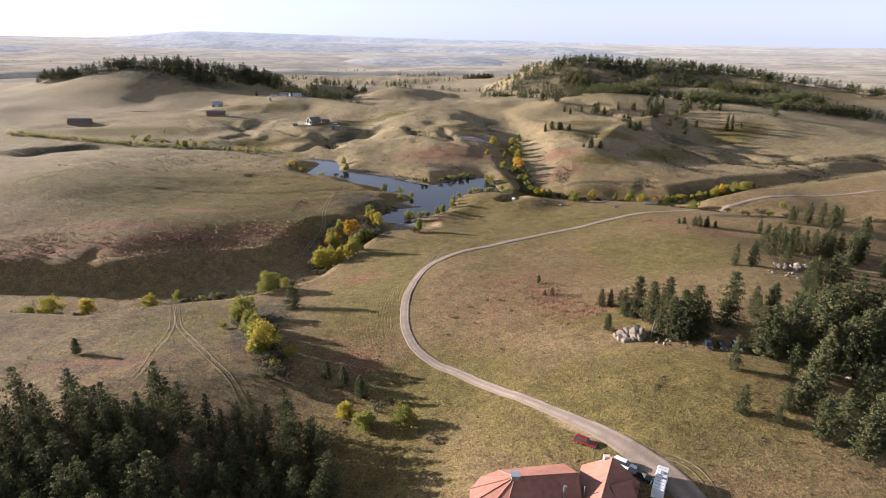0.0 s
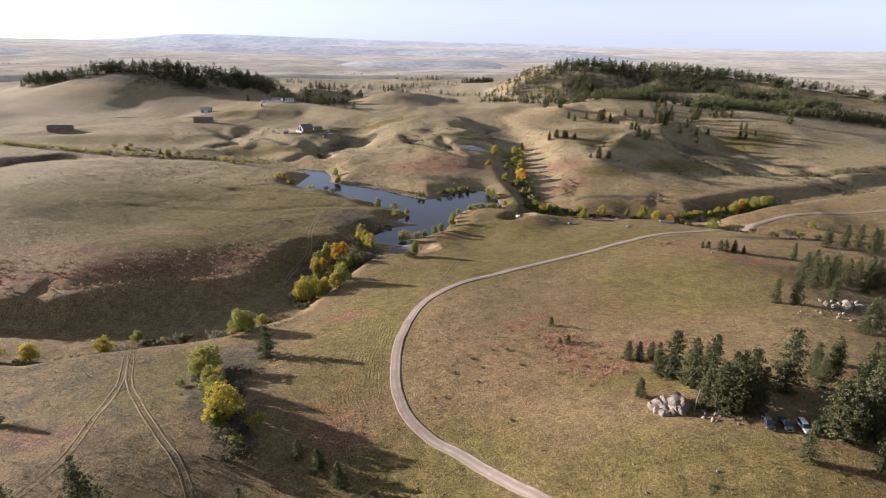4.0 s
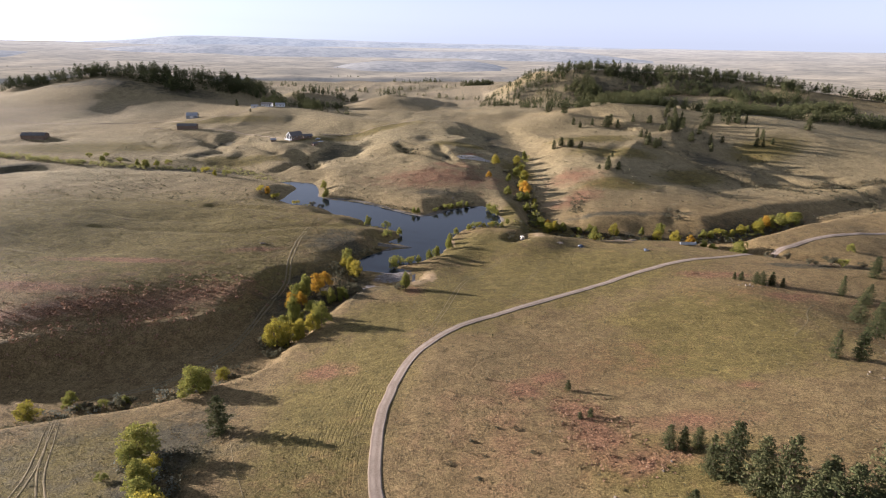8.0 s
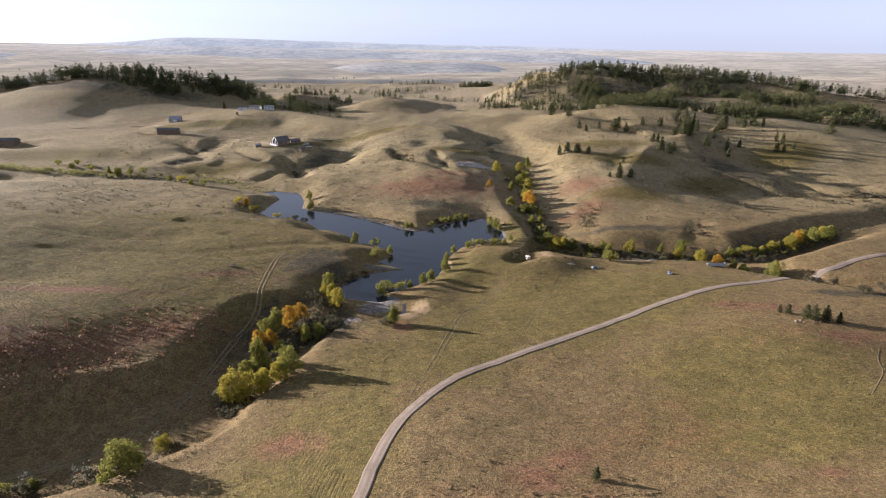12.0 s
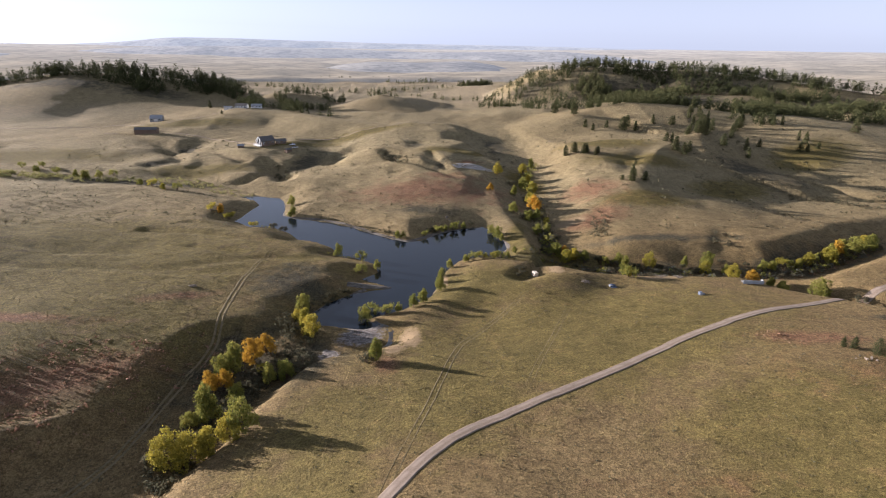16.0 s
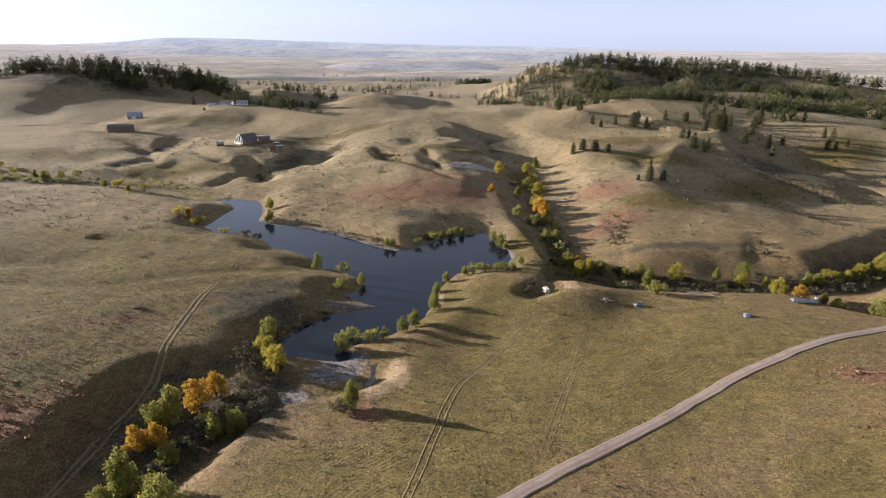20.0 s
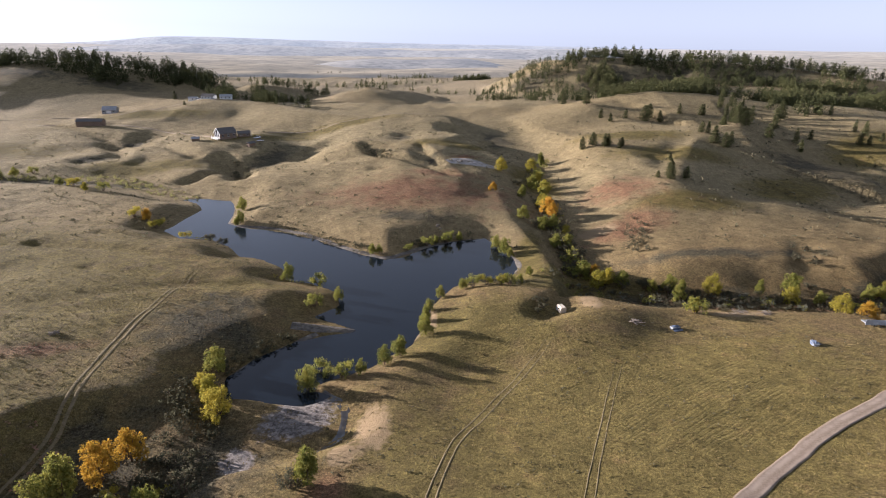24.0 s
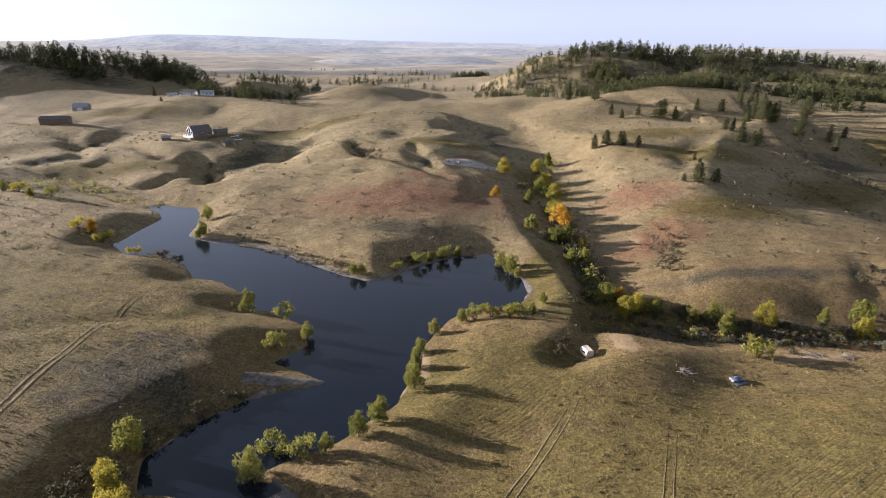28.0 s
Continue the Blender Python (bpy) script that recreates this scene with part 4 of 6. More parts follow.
HILL_PINES = [(110, 627, 11), (115, 621, 7.2), (120, 619, 7.2), (125, 616, 7.2), (129, 613, 5.3), (134, 612, 6.2), (133, 549, 5.5), (137, 549, 7.8), (142, 551, 8.6), (148, 552, 6.3), (156, 586, 4.2), (197, 646, 9.4), (200, 641, 10.3), (199, 626, 9.1), (203, 624, 8.2), (211, 625, 8.2), (234, 672, 14.9), (239, 667, 14.8), (231, 684, 11.2), (253, 705, 12.6), (139, 831, 12), (146, 775, 12), (148, 733, 8.5)] + [(155, 723, 8), (170, 731, 10), (187, 729, 10), (191, 731, 11), (196, 727, 9), (216, 735, 9), (232, 728, 10), (287, 711, 12.7), (293, 713, 11.7), (260, 632, 7.4), (251, 649, 9.5), (311, 645, 8.6), (319, 647, 7.6), (328, 645, 8.5), (386, 693, 11.3), (329, 723, 9.7), (282, 658, 6.8), (-291, 923, 10.1), (-246, 839, 5.2)]


for rows, where in ((PINES_ROCKS, "beside pale rocks"), (PINES_SLOPE, "on the stony slope"), (PINES_BACK, "on the rocky knoll")):
    for i, (x, y, h) in enumerate(rows):
        plant(PINE_MODELS[i % 5], x, y, h, 1.35 if h < 8 else 1.02 + 0.08 * (i * 7 % 4), ("small bushy" if h < 8 else "tall dark green") + " ponderosa pine " + where, group="pines " + where)
for i, (x, y, h) in enumerate(PINES_ROW):
    plant(PINE_MODELS[(i * 2 + 1) % 5], x, y, h, 1.6, "small rounded dark green pine in dry grass", group="small pines in the meadow")
for i, (x, y, h) in enumerate(HILL_PINES):
    plant(PINE_MODELS[i * 3 % 5], x + (i * 7 % 5 - 2) * 0.8, y + (i * 11 % 7 - 3) * 1.2, h * (0.8 + 0.1 * (i * 5 % 6)), 1.45 + 0.15 * (i * 3 % 4), "dark green pine on the grassy hillside", group="pines on the hillside")
for rows, where in ((BUSHES, "in the draw"), (GROVE, "in the shaded grove"), (SHORE_TREES, "on the pond shore"), (GULLY_TREES, "in the gully below the dam"), (CREEK_TREES, "along the creek"), (WEST_CREEK, "along the western creek")):
    for i, (x, y, h, k) in enumerate(rows):
        if k == 3:
            plant(SHRUB_MODELS[i % 3], x, y, h * 0.7, 1.1, "grey-brown leafless-looking shrub " + where, "shrub", "shrubs " + where)
        elif h < 5.2:
            plant(BUSH_MODELS[k][i % 2], x, y, h * 1.1, 1.0, LEAF_MATS[k][0] + " autumn bush " + where, "bush", "bushes " + where)
        else:
            plant(BROAD_MODELS[k][(i % 3 if i % 2 else 1) if rows is SHORE_TREES else i % 3], x, y, h * (1.2 if rows is BUSHES else (0.82 if i < 5 else 0.72) if rows is SHORE_TREES else 1.0), 1.25 if rows is BUSHES else 0.8 if rows is SHORE_TREES else 0.82 if rows is GROVE else 1.05, ("slender " if where == "on the pond shore" else "") + LEAF_MATS[k][0] + " autumn cottonwood " + where, group="cottonwoods " + where)

SLOPE_PINES = [(155, 903, 8), (179, 916, 9), (185, 862, 10), (192, 847, 8), (206, 833, 10), (230, 833, 12), (242, 837, 11), (261, 823, 11), (235, 730, 9), (269, 680, 12), (267, 647, 11), (310, 745, 11), (319, 725, 10), (335, 718, 11), (323, 657, 12), (324, 670, 9)]
CLUMP_PINES = [(268, 770, 12), (263, 762, 10), (271, 757, 13), (258, 750, 11), (266, 741, 12), (256, 733, 10), (262, 724, 13), (252, 716, 11), (259, 708, 12), (249, 700, 10), (256, 692, 12), (247, 684, 9), (275, 745, 11), (243, 708, 9)]
for i, (x, y, h) in enumerate(SLOPE_PINES + CLUMP_PINES):
    plant(PINE_MODELS[i * 2 % 5], x, y, h, 1.15, "dark green pine on the eastern hillside", group="pines on the hillside")

rng = np.random.default_rng(19)
for line, count, where in (([(80, 622), (71, 588), (69, 550), (70, 512), (71, 484)], 11, "in the gully below the dam"), ([(70, 446), (105, 436), (140, 432), (180, 430), (215, 446), (258, 474)], 20, "along the creek")):
    for x, y in spline(line, 8)[rng.permutation(len(spline(line, 8)))[:count]]:
        k = int(rng.choice([0, 0, 0, 1]))
        plant(BROAD_MODELS[k][int(rng.integers(3))], x + rng.normal(0, 2.5), y + rng.normal(0, 2.5), rng.uniform(5.5, 10), 0.9, LEAF_MATS[k][0] + " autumn cottonwood " + where, group="cottonwoods " + where)

# the pine wood on the near slope
WOOD = [(-140, 62), (-140, 121), (-107, 132), (-92, 132), (-75, 134), (-65, 132), (-60, 127), (-53, 136), (-41, 135), (-33, 129), (-28, 119), (-24, 104), (-24, 84), (-32, 62)]
rng = np.random.default_rng(5)
stand = []
while len(stand) < 290:
    x, y = rng.uniform(-150, -20), rng.uniform(60, 138)
    if inside(np.array([x]), np.array([y]), WOOD)[0] and all((x - a) ** 2 + (y - b) ** 2 > 10.5 for a, b in stand):
        stand.append((x, y))
stand.sort(key=lambda p: -p[1])
for i, (x, y) in enumerate(stand[:120]):
    plant(LIGHT_PINES[i % 5], x, y, rng.uniform(9.5, 17.5) * (0.82 if x > -62 else 1.0), rng.uniform(1.0, 1.5), "dark ponderosa pine in a dense wood", group="pines of the dense wood")


def joined_pines(name, label, spots, low, high, seed):
    """Pines too many to tell apart, in one mesh."""
    rng = np.random.default_rng(seed)
    verts, quads, count = [], [], 0
    for i, (x, y) in enumerate(spots):
        me = LIGHT_PINES[i % 5][2]
        v = np.zeros(len(me.vertices) * 3, np.float32)
        me.vertices.foreach_get("co", v)
        q = np.zeros(len(me.loops), np.int32)
        me.loops.foreach_get("vertex_index", q)
        h, w, a = rng.uniform(low, high) * (0.75 if -62 < x < 0 else 1.0), rng.uniform(1.0, 1.4), rng.uniform(0, 6.28)
        v = v.reshape(-1, 3) @ np.array([[math.cos(a), math.sin(a), 0], [-math.sin(a), math.cos(a), 0], [0, 0, 1]]) * (h * w, h * w, h)
        verts.append(v + (x, y, height_at(x, y) - 0.1))
        quads.append(q.reshape(-1, 4) + count)
        count += len(v)
        foot = np.array([(-0.2, 0, -0.3), (0.2, 0, -0.3), (0.05, 0.05, h * 0.9), (-0.05, 0.05, h * 0.9)]) + (x, y, height_at(x, y))
        verts.append(foot)
        quads.append(np.arange(4)[None, :] + count)
        count += 4
    tagged(new(name, fast_mesh(name, np.concatenate(verts), np.concatenate(quads), NEEDLES)), label, "woodland", kind="stuff")


joined_pines("pine_wood", "dense dark ponderosa wood on the near slope", stand[120:], 11, 17.5, 6)
SLOPE_WOOD = [(95, 150), (119, 175), (149, 194), (168, 186), (145, 150), (122, 120), (104, 108), (93, 105), (92, 116), (94, 132)]
rng = np.random.default_rng(15)
spots = []
while len(spots) < 58:
    x, y = rng.uniform(92, 168), rng.uniform(104, 195)
    if inside(np.array([x]), np.array([y]), SLOPE_WOOD)[0] and all((x - a) ** 2 + (y - b) ** 2 > 11 for a, b in spots):
        spots.append((x, y))
joined_pines("pine_wood", "ponderosa wood among stones on the slope", spots, 8, 14.5, 16)


def far_wood(name, label, spots, low, high, seed):
    """Distant woodland, far too many trees to count."""
    rng = np.random.default_rng(seed)
    spots = np.array(spots)
    spots = spots[value_noise(spots[:, 0], spots[:, 1], 24, seed) > rng.uniform(-1.0, -0.1, len(spots))]
    h = rng.uniform(low, high, len(spots)) * rng.choice([0.6, 0.85, 1.0, 1.1], len(spots))
    z = height(spots[:, 0], spots[:, 1])
    n = 40
    k = rng.uniform(0.12, 1, (len(spots), n))
    wide = rng.uniform(0.25, 0.38, (len(spots), 1))
    r = wide * h[:, None] * (1 - k ** 2.0) ** 0.8 * np.sqrt(rng.uniform(0.1, 1, k.shape))
    a = rng.uniform(0, 6.283, k.shape)
    c = np.stack([spots[:, :1] + r * np.cos(a), spots[:, 1:] + r * np.sin(a), z[:, None] + k * h[:, None]], -1).reshape(-1, 3)
    v, q = shards(c, (h[:, None] * 0.17 * (1.15 - 0.55 * k)).ravel(), rng, 3)
    foot = np.stack([spots[:, 0], spots[:, 1], z - 0.5], 1)
    stem = np.concatenate([foot + (-0.25, 0, 0), foot + (0.25, 0, 0), foot + (0.06, 0.1, 0) + np.stack([0 * h, 0 * h, h * 0.9], 1), foot + (-0.06, 0.1, 0) + np.stack([0 * h, 0 * h, h * 0.9], 1)])
    m = np.arange(len(h))
    sq = np.stack([m, m + len(h), m + 2 * len(h), m + 3 * len(h)], 1) + len(v)
    tagged(new(name, fast_mesh(name, np.concatenate([v, stem]), np.concatenate([q, sq]), NEEDLES)), label, "woodland", kind="stuff")


def spread(count, seed, bands):
    """Spots strewn about lines (x, y, half width)."""
    rng = np.random.default_rng(seed)
    lengths = np.array([np.hypot(b[1][0] - b[0][0], b[1][1] - b[0][1]) * (b[0][2] + b[1][2]) for b in bands])
    pick = rng.choice(len(bands), count, p=lengths / lengths.sum())
    out = []
    for b in pick:
        (ax, ay, aw), (bx, by, bw) = bands[b]
        k = rng.random()
        r, t = rng.uniform(-1, 1), math.atan2(by - ay, bx - ax) + math.pi / 2
        w = (aw + (bw - aw) * k) * r
        out.append((ax + (bx - ax) * k + w * math.cos(t), ay + (by - ay) * k + w * math.sin(t)))
    return out


far_wood("hill_pines", "dark pine woods along the crest of the eastern hill", spread(720, 3, [((205, 1142, 20), (290, 1122, 26)), ((290, 1122, 28), (385, 1088, 28)), ((385, 1088, 26), (480, 1066, 24)), ((480, 1066, 20), (560, 1006, 16)), ((560, 1006, 9), (650, 961, 7)), ((650, 961, 16), (790, 898, 22))]), 10, 16, 8)
far_wood("hill_pines", "dense pine stand on the shaded face of the eastern hill", spread(640, 12, [((225, 1085, 20), (262, 1000, 24)), ((262, 1000, 26), (305, 930, 24)), ((290, 1050, 22), (340, 980, 20))]), 10, 15, 17)
far_wood("hill_pines", "belt of dark pines along the rim of the lower hill", spread(720, 13, [((170, 808, 9), (215, 818, 13)), ((215, 818, 15), (265, 816, 15)), ((265, 816, 16), (320, 802, 16)), ((320, 802, 18), (370, 796, 18)), ((370, 796, 20), (425, 790, 20)), ((425, 790, 16), (560, 770, 20)), ((560, 770, 20), (780, 750, 26))]), 9, 14.5, 18)
far_wood("hill_pines", "pine stand in the shaded hollow of the eastern hill", spread(560, 15, [((360, 850, 26), (440, 870, 34)), ((440, 870, 34), (540, 850, 26)), ((430, 960, 14), (520, 940, 14))]), 9, 14, 22)
far_wood("hill_pines", "scattered pines on the open flank of the eastern hill", spread(760, 14, [((300, 1060, 26), (440, 1040, 26)), ((440, 1020, 30), (560, 960, 26)), ((65, 1130, 18), (186, 1215, 20)), ((110, 1090, 30), (200, 1140, 26)), ((205, 1150, 24), (240, 1080, 24)), ((66, 1075, 18), (150, 1020, 26)), ((150, 1020, 34), (215, 1090, 30)), ((120, 960, 24), (215, 930, 26)), ((330, 1030, 30), (470, 1000, 30)), ((300, 760, 16), (330, 720, 16))]), 7, 13, 28)
far_wood("hill_pines", "hazy dark pine woods over the western hill", spread(760, 4, [((-690, 1022, 14), (-600, 1030, 20)), ((-600, 1030, 20), (-530, 1036, 22)), ((-530, 1036, 24), (-450, 1026, 30)), ((-450, 1026, 32), (-380, 1026, 34)), ((-380, 1030, 30), (-320, 1030, 24)), ((-320, 1030, 20), (-262, 985, 16)), ((-420, 985, 10), (-385, 990, 12)), ((-262, 985, 16), (-236, 915, 14))]), 10, 17, 9)
far_wood("knoll_pines", "small stands of pine on distant knolls", spread(400, 6, [((-238, 1076, 9), (-195, 1085, 9)), ((-195, 1085, 8), (-140, 1060, 7)), ((-245, 1050, 10), (-150, 985, 8)), ((-236, 905, 14), (-212, 900, 12)), ((-190, 880, 7), (-120, 835, 5)), ((-215, 930, 12), (-170, 890, 8)), ((-108, 1094, 6), (-60, 1098, 7)), ((60, 1500, 30), (110, 1540, 30))]), 8, 13, 10)
far_wood("creek_woods", "dark cottonwood belts along the far valley", spread(260, 16, [((-420, 1500, 8), (-150, 1330, 10)), ((-150, 1330, 10), (60, 1420, 10)), ((-60, 1250, 6), (40, 1180, 6)), ((-700, 1700, 15), (-420, 1500, 10)), ((-120, 1600, 30), (0, 1640, 30)), ((150, 1750, 30), (260, 1700, 20))]), 6, 11, 20)
far_wood("plain_thickets", "dark hedgerows and thickets on the distant plain", spread(240, 7, [((-300, 1700, 20), (-60, 1750, 25)), ((-900, 2000, 30), (-300, 2100, 30)), ((300, 2500, 60), (900, 2700, 80)), ((1000, 2300, 12), (1420, 2380, 12)), ((-1500, 1800, 40), (-900, 1900, 60))]), 7, 12, 11)


# ---- distant plain and bluffs ----
def far_plain():
    """The plain beyond the last hills, out to the horizon; its haze is emission."""
    r = np.concatenate([np.arange(1560, 2600, 26), np.arange(2600, 4960, 60)])
    a = np.radians(np.arange(-62, 62.1, 0.7))
    gr, ga = np.meshgrid(r, a)
    x, y = gr * np.sin(ga), gr * np.cos(ga)
    rough = value_noise(x, y, 210, 1.1) * 7 + value_noise(x, y, 80, 4.1) * 3
    z = np.maximum(base_level(x, y) + 9 + rough * (1 - 0.7 * ease(2200, 3600, gr)), height(x, y) + 1.5) - 60 * (1 - ease(1560, 1680, gr))
    nr = len(r)
    i, j = np.meshgrid(np.arange(len(a) - 1), np.arange(nr - 1), indexing="ij")
    k = (i * nr + j).ravel()
    quads = np.stack([k, k + 1, k + nr + 1, k + nr], 1)[:, ::-1]
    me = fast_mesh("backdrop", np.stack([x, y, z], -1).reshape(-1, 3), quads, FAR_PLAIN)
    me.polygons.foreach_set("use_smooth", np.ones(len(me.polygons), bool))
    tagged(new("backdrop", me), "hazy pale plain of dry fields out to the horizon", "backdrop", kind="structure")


def bluff(name, crest, label):
    """A distant flat-topped rise: a crest line (x, y, top) with a worn slope down to the plain on the near side."""
    line = spline(crest, 60)
    verts, faces = [], []
    cols = 9
    for x, y, top in line:
        foot = base_level(x, y) - 8
        for c in range(cols):
            k = c / (cols - 1)
            d = -420 + 520 * k
            rise = float(ease(-420, -60, np.array(d)))
            wob = 0.22 * value_noise(np.array(x + d), np.array(y), 170, 2.0) + 0.12 * value_noise(np.array(x), np.array(y + d), 60, 5.0)
            z = foot + (top - foot) * np.clip(rise + float(wob) * (1 - abs(2 * rise - 1)), 0, 1) if k < 0.75 else top + float(wob) * 4
            verts.append((x, y + d, z))
    for r in range(len(line) - 1):
        for c in range(cols - 1):
            a = r * cols + c
            faces.append((a, a + cols, a + cols + 1, a + 1))
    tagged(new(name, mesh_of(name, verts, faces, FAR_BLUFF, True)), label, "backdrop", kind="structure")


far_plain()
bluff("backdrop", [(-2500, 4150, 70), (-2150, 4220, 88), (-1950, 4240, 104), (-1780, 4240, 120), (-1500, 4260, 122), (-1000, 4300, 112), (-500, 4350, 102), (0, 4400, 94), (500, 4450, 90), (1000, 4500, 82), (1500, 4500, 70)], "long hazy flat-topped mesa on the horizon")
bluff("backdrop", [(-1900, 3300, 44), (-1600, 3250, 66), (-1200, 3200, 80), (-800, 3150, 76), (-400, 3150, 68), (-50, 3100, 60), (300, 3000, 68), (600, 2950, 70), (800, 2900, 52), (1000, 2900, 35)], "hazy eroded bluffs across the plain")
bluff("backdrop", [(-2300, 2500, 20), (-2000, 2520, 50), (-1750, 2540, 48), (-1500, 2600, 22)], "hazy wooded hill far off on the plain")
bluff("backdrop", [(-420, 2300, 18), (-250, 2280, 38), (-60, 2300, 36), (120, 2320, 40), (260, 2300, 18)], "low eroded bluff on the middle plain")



# ---- banks, mud and sand ----
ribbon("mud_flat", [(-35, 398, 0.8), (-27, 398, 1.0), (-19, 398.3, 0.7), (-12.5, 398, 0.4)], 5, 0.05, MUD, "pale pebbly spit reaching into the pond", "shore", 0, 0.5, 9)
ribbon("sandy_bank", [(12, 427, 0.6), (9.5, 414, 1), (8.5, 402, 1.1), (4, 391, 0.9), (-4, 381, 0.5)], 2.6, 0.05, SAND, "pale sandy bank under the shore trees", "bank", -1.5, 0.6, 7)
ribbon("sandy_bank", [(36, 490, 0.5), (39.5, 478, 0.8), (43, 466, 1.3), (45, 456, 1.3), (43, 447, 0.5)], 3.4, 0.05, MUD, "pale stony face of the earth dam", "bank", -1.0, 0.4, 7)
ribbon("shore_rim", [(-100, 538), (-95, 514), (-86, 507), (-74, 504), (-61, 499), (-48, 491), (-32, 477), (-20, 468), (-11, 463), (-4, 467), (6, 478), (17, 484), (31, 489.5)], 3.0, 0.05, MUD, "pale muddy rim along the northern shore", "shore", 0.8, 0.5, 7)
ribbon("shore_rim", [(-46, 370), (-42, 379), (-32, 391), (-27, 396)], 2.4, 0.05, MUD, "pale muddy rim along the western shore", "shore", -0.8, 0.4, 7)
ribbon("gravel_pit", [(17, 597, 0.6), (25, 601, 1.1), (34, 601, 1.1), (43, 599, 0.8), (50, 597, 0.4)], 13, 0.08, PALE_CLAY, "small pale gravel pit cut in the hillside", "pit", 0, 0.8, 9)
for line in ([(-330, 742), (-270, 752), (-215, 735), (-165, 690)], [(-560, 830), (-440, 800), (-350, 815), (-300, 800), (-250, 862)], [(-130, 720), (-60, 760), (20, 800)]):
    ribbon("ranch_lane", line, 3.0, 0.25, RUT, "thin pale dirt lane on the far hillside", "track", 0, 0.5, 5)

ribbon("wet_channel", [(-19, 364, 0.8), (-12.5, 357, 1), (-11, 348, 1.1), (-14, 341, 0.9), (-20, 337, 0.5)], 3.2, 0.04, WET_MUD, "dark wet channel curving round the dry mud", "shore", 0, 0.5, 7)

# ---- small ground plants ----
def clear_of_ways(x, y):
    ok = np.ones(len(x), bool)
    for line in (MAIN_ROAD, POND + POND[:1]):
        ok &= along(x, y, line)[0] > 3.2
    return ok & ~inside(x, y, POND)


def strew(name, label, count, box, size, material, seed, patches=None, flat=0.8, each=5):
    """Low tufts too many to count, in one mesh."""
    rng = np.random.default_rng(seed)
    x, y = rng.uniform(box[0], box[1], count * 3), rng.uniform(box[2], box[3], count * 3)
    chance = 0.55 + 0.45 * value_noise(x, y, 23, seed)
    if patches is not None:
        chance = chance * np.clip(any_of(x, y, patches) * 1.6, 0, 1)
    keep = (rng.random(len(x)) < chance) & clear_of_ways(x, y)
    x, y = x[keep][:count], y[keep][:count]
    s = rng.uniform(size[0], size[1], len(x))
    c = np.stack([x, y, height(x, y) + s * 0.25], 1)
    v, q = shards(c, s, rng, each, flat)
    tagged(new(name, fast_mesh(name, v, q, material)), label, "plants", kind="stuff")


strew("grass_tufts", "dry bunch grass tufts over the near meadows", 22000, (-140, 230, 85, 430), (0.2, 0.55), STRAW, 31, None, 0.5, 4)
strew("sage_tufts", "grey-green sagebrush dots over the western pasture", 20000, (-300, -45, 270, 560), (0.2, 0.55), LEAF_GREY, 32, None, 0.5, 4)
strew("dark_tufts", "dark weedy tufts over the meadow slopes", 8000, (-140, 260, 85, 430), (0.25, 0.7), LEAF_GREY, 33, None, 0.55, 5)
strew("rusty_scrub", "rust-brown low scrub on the upper dune slope", 2600, (-230, -60, 230, 380), (0.6, 1.5), RUSTY, 34, [(-120, 296, 55, 22, 40), (-190, 270, 50, 16, 0), (-112, 160, 34, 9, 5), (-62, 172, 10, 8, 0)], 0.6, 6)
strew("rusty_scrub", "rust-brown low weeds on the meadow crest", 2200, (20, 130, 170, 340), (0.4, 1.0), RUSTY, 35, [(43, 207, 10, 24, 15), (52, 190, 14, 8, 0), (135, 330, 22, 7, -10), (-28, 166, 12, 12, 0)], 0.6, 6)
strew("hill_scrub", "dark scrub dots on the hills across the pond", 2600, (-320, 380, 470, 760), (0.7, 1.8), LEAF_GREY, 36, None, 0.6, 5)


def thicket(name, label, lines, count, low, high, material, seed, wide=3.0):
    """Tangled creek-side growth, in one mesh."""
    rng = np.random.default_rng(seed)
    spots = np.array(spread(count, seed, [((*a, wide), (*b, wide)) for line in lines for a, b in zip(line, line[1:])]))
    h = np.repeat(rng.uniform(low, high, count), 9)
    d = rng.normal(0, 0.34, (count * 9, 3)) * h[:, None]
    z = np.repeat(height(spots[:, 0], spots[:, 1]), 9)
    cs = np.stack([np.repeat(spots[:, 0], 9) + d[:, 0], np.repeat(spots[:, 1], 9) + d[:, 1], z + np.abs(d[:, 2]) + 0.25 * h], 1)
    ss = h * rng.uniform(0.28, 0.45, count * 9)
    v, q = shards(cs, ss, rng, 6, 0.8)
    tagged(new(name, fast_mesh(name, v, q, material)), label, "undergrowth", kind="stuff")


CREEK = [(52, 445), (75, 438), (105, 431), (140, 428), (180, 426), (215, 442), (260, 472)]
GULLY = [(84, 630), (74, 595), (70, 550), (70, 512), (71, 480), (68, 452)]
SOUTH_DRAW = [(-190, 219), (-150, 217), (-118, 230), (-88, 240), (-68, 262)]
SIDE_DRAW = [(-66, 205), (-64, 185), (-58, 168), (-50, 152)]
GROVE_LINE = [(-64, 270), (-58, 300), (-50, 322), (-40, 338)]
thicket("creek_thicket", "grey-brown willow thicket along the creek bed", [CREEK, GULLY[2:]], 420, 1.2, 3.2, LEAF_GREY, 41, 5)
thicket("creek_thicket", "green willow growth along the creek bed", [CREEK, GULLY], 110, 1.4, 3.6, LEAF_GREEN, 51, 4)
thicket("creek_thicket", "silver-grey willow shrubs along the creek bed", [CREEK, [(-125, 232), (-100, 238), (-84, 243), (-72, 258)], [(-75, 200), (-62, 178)]], 130, 1.2, 2.8, LEAF_SILVER, 52, 6)
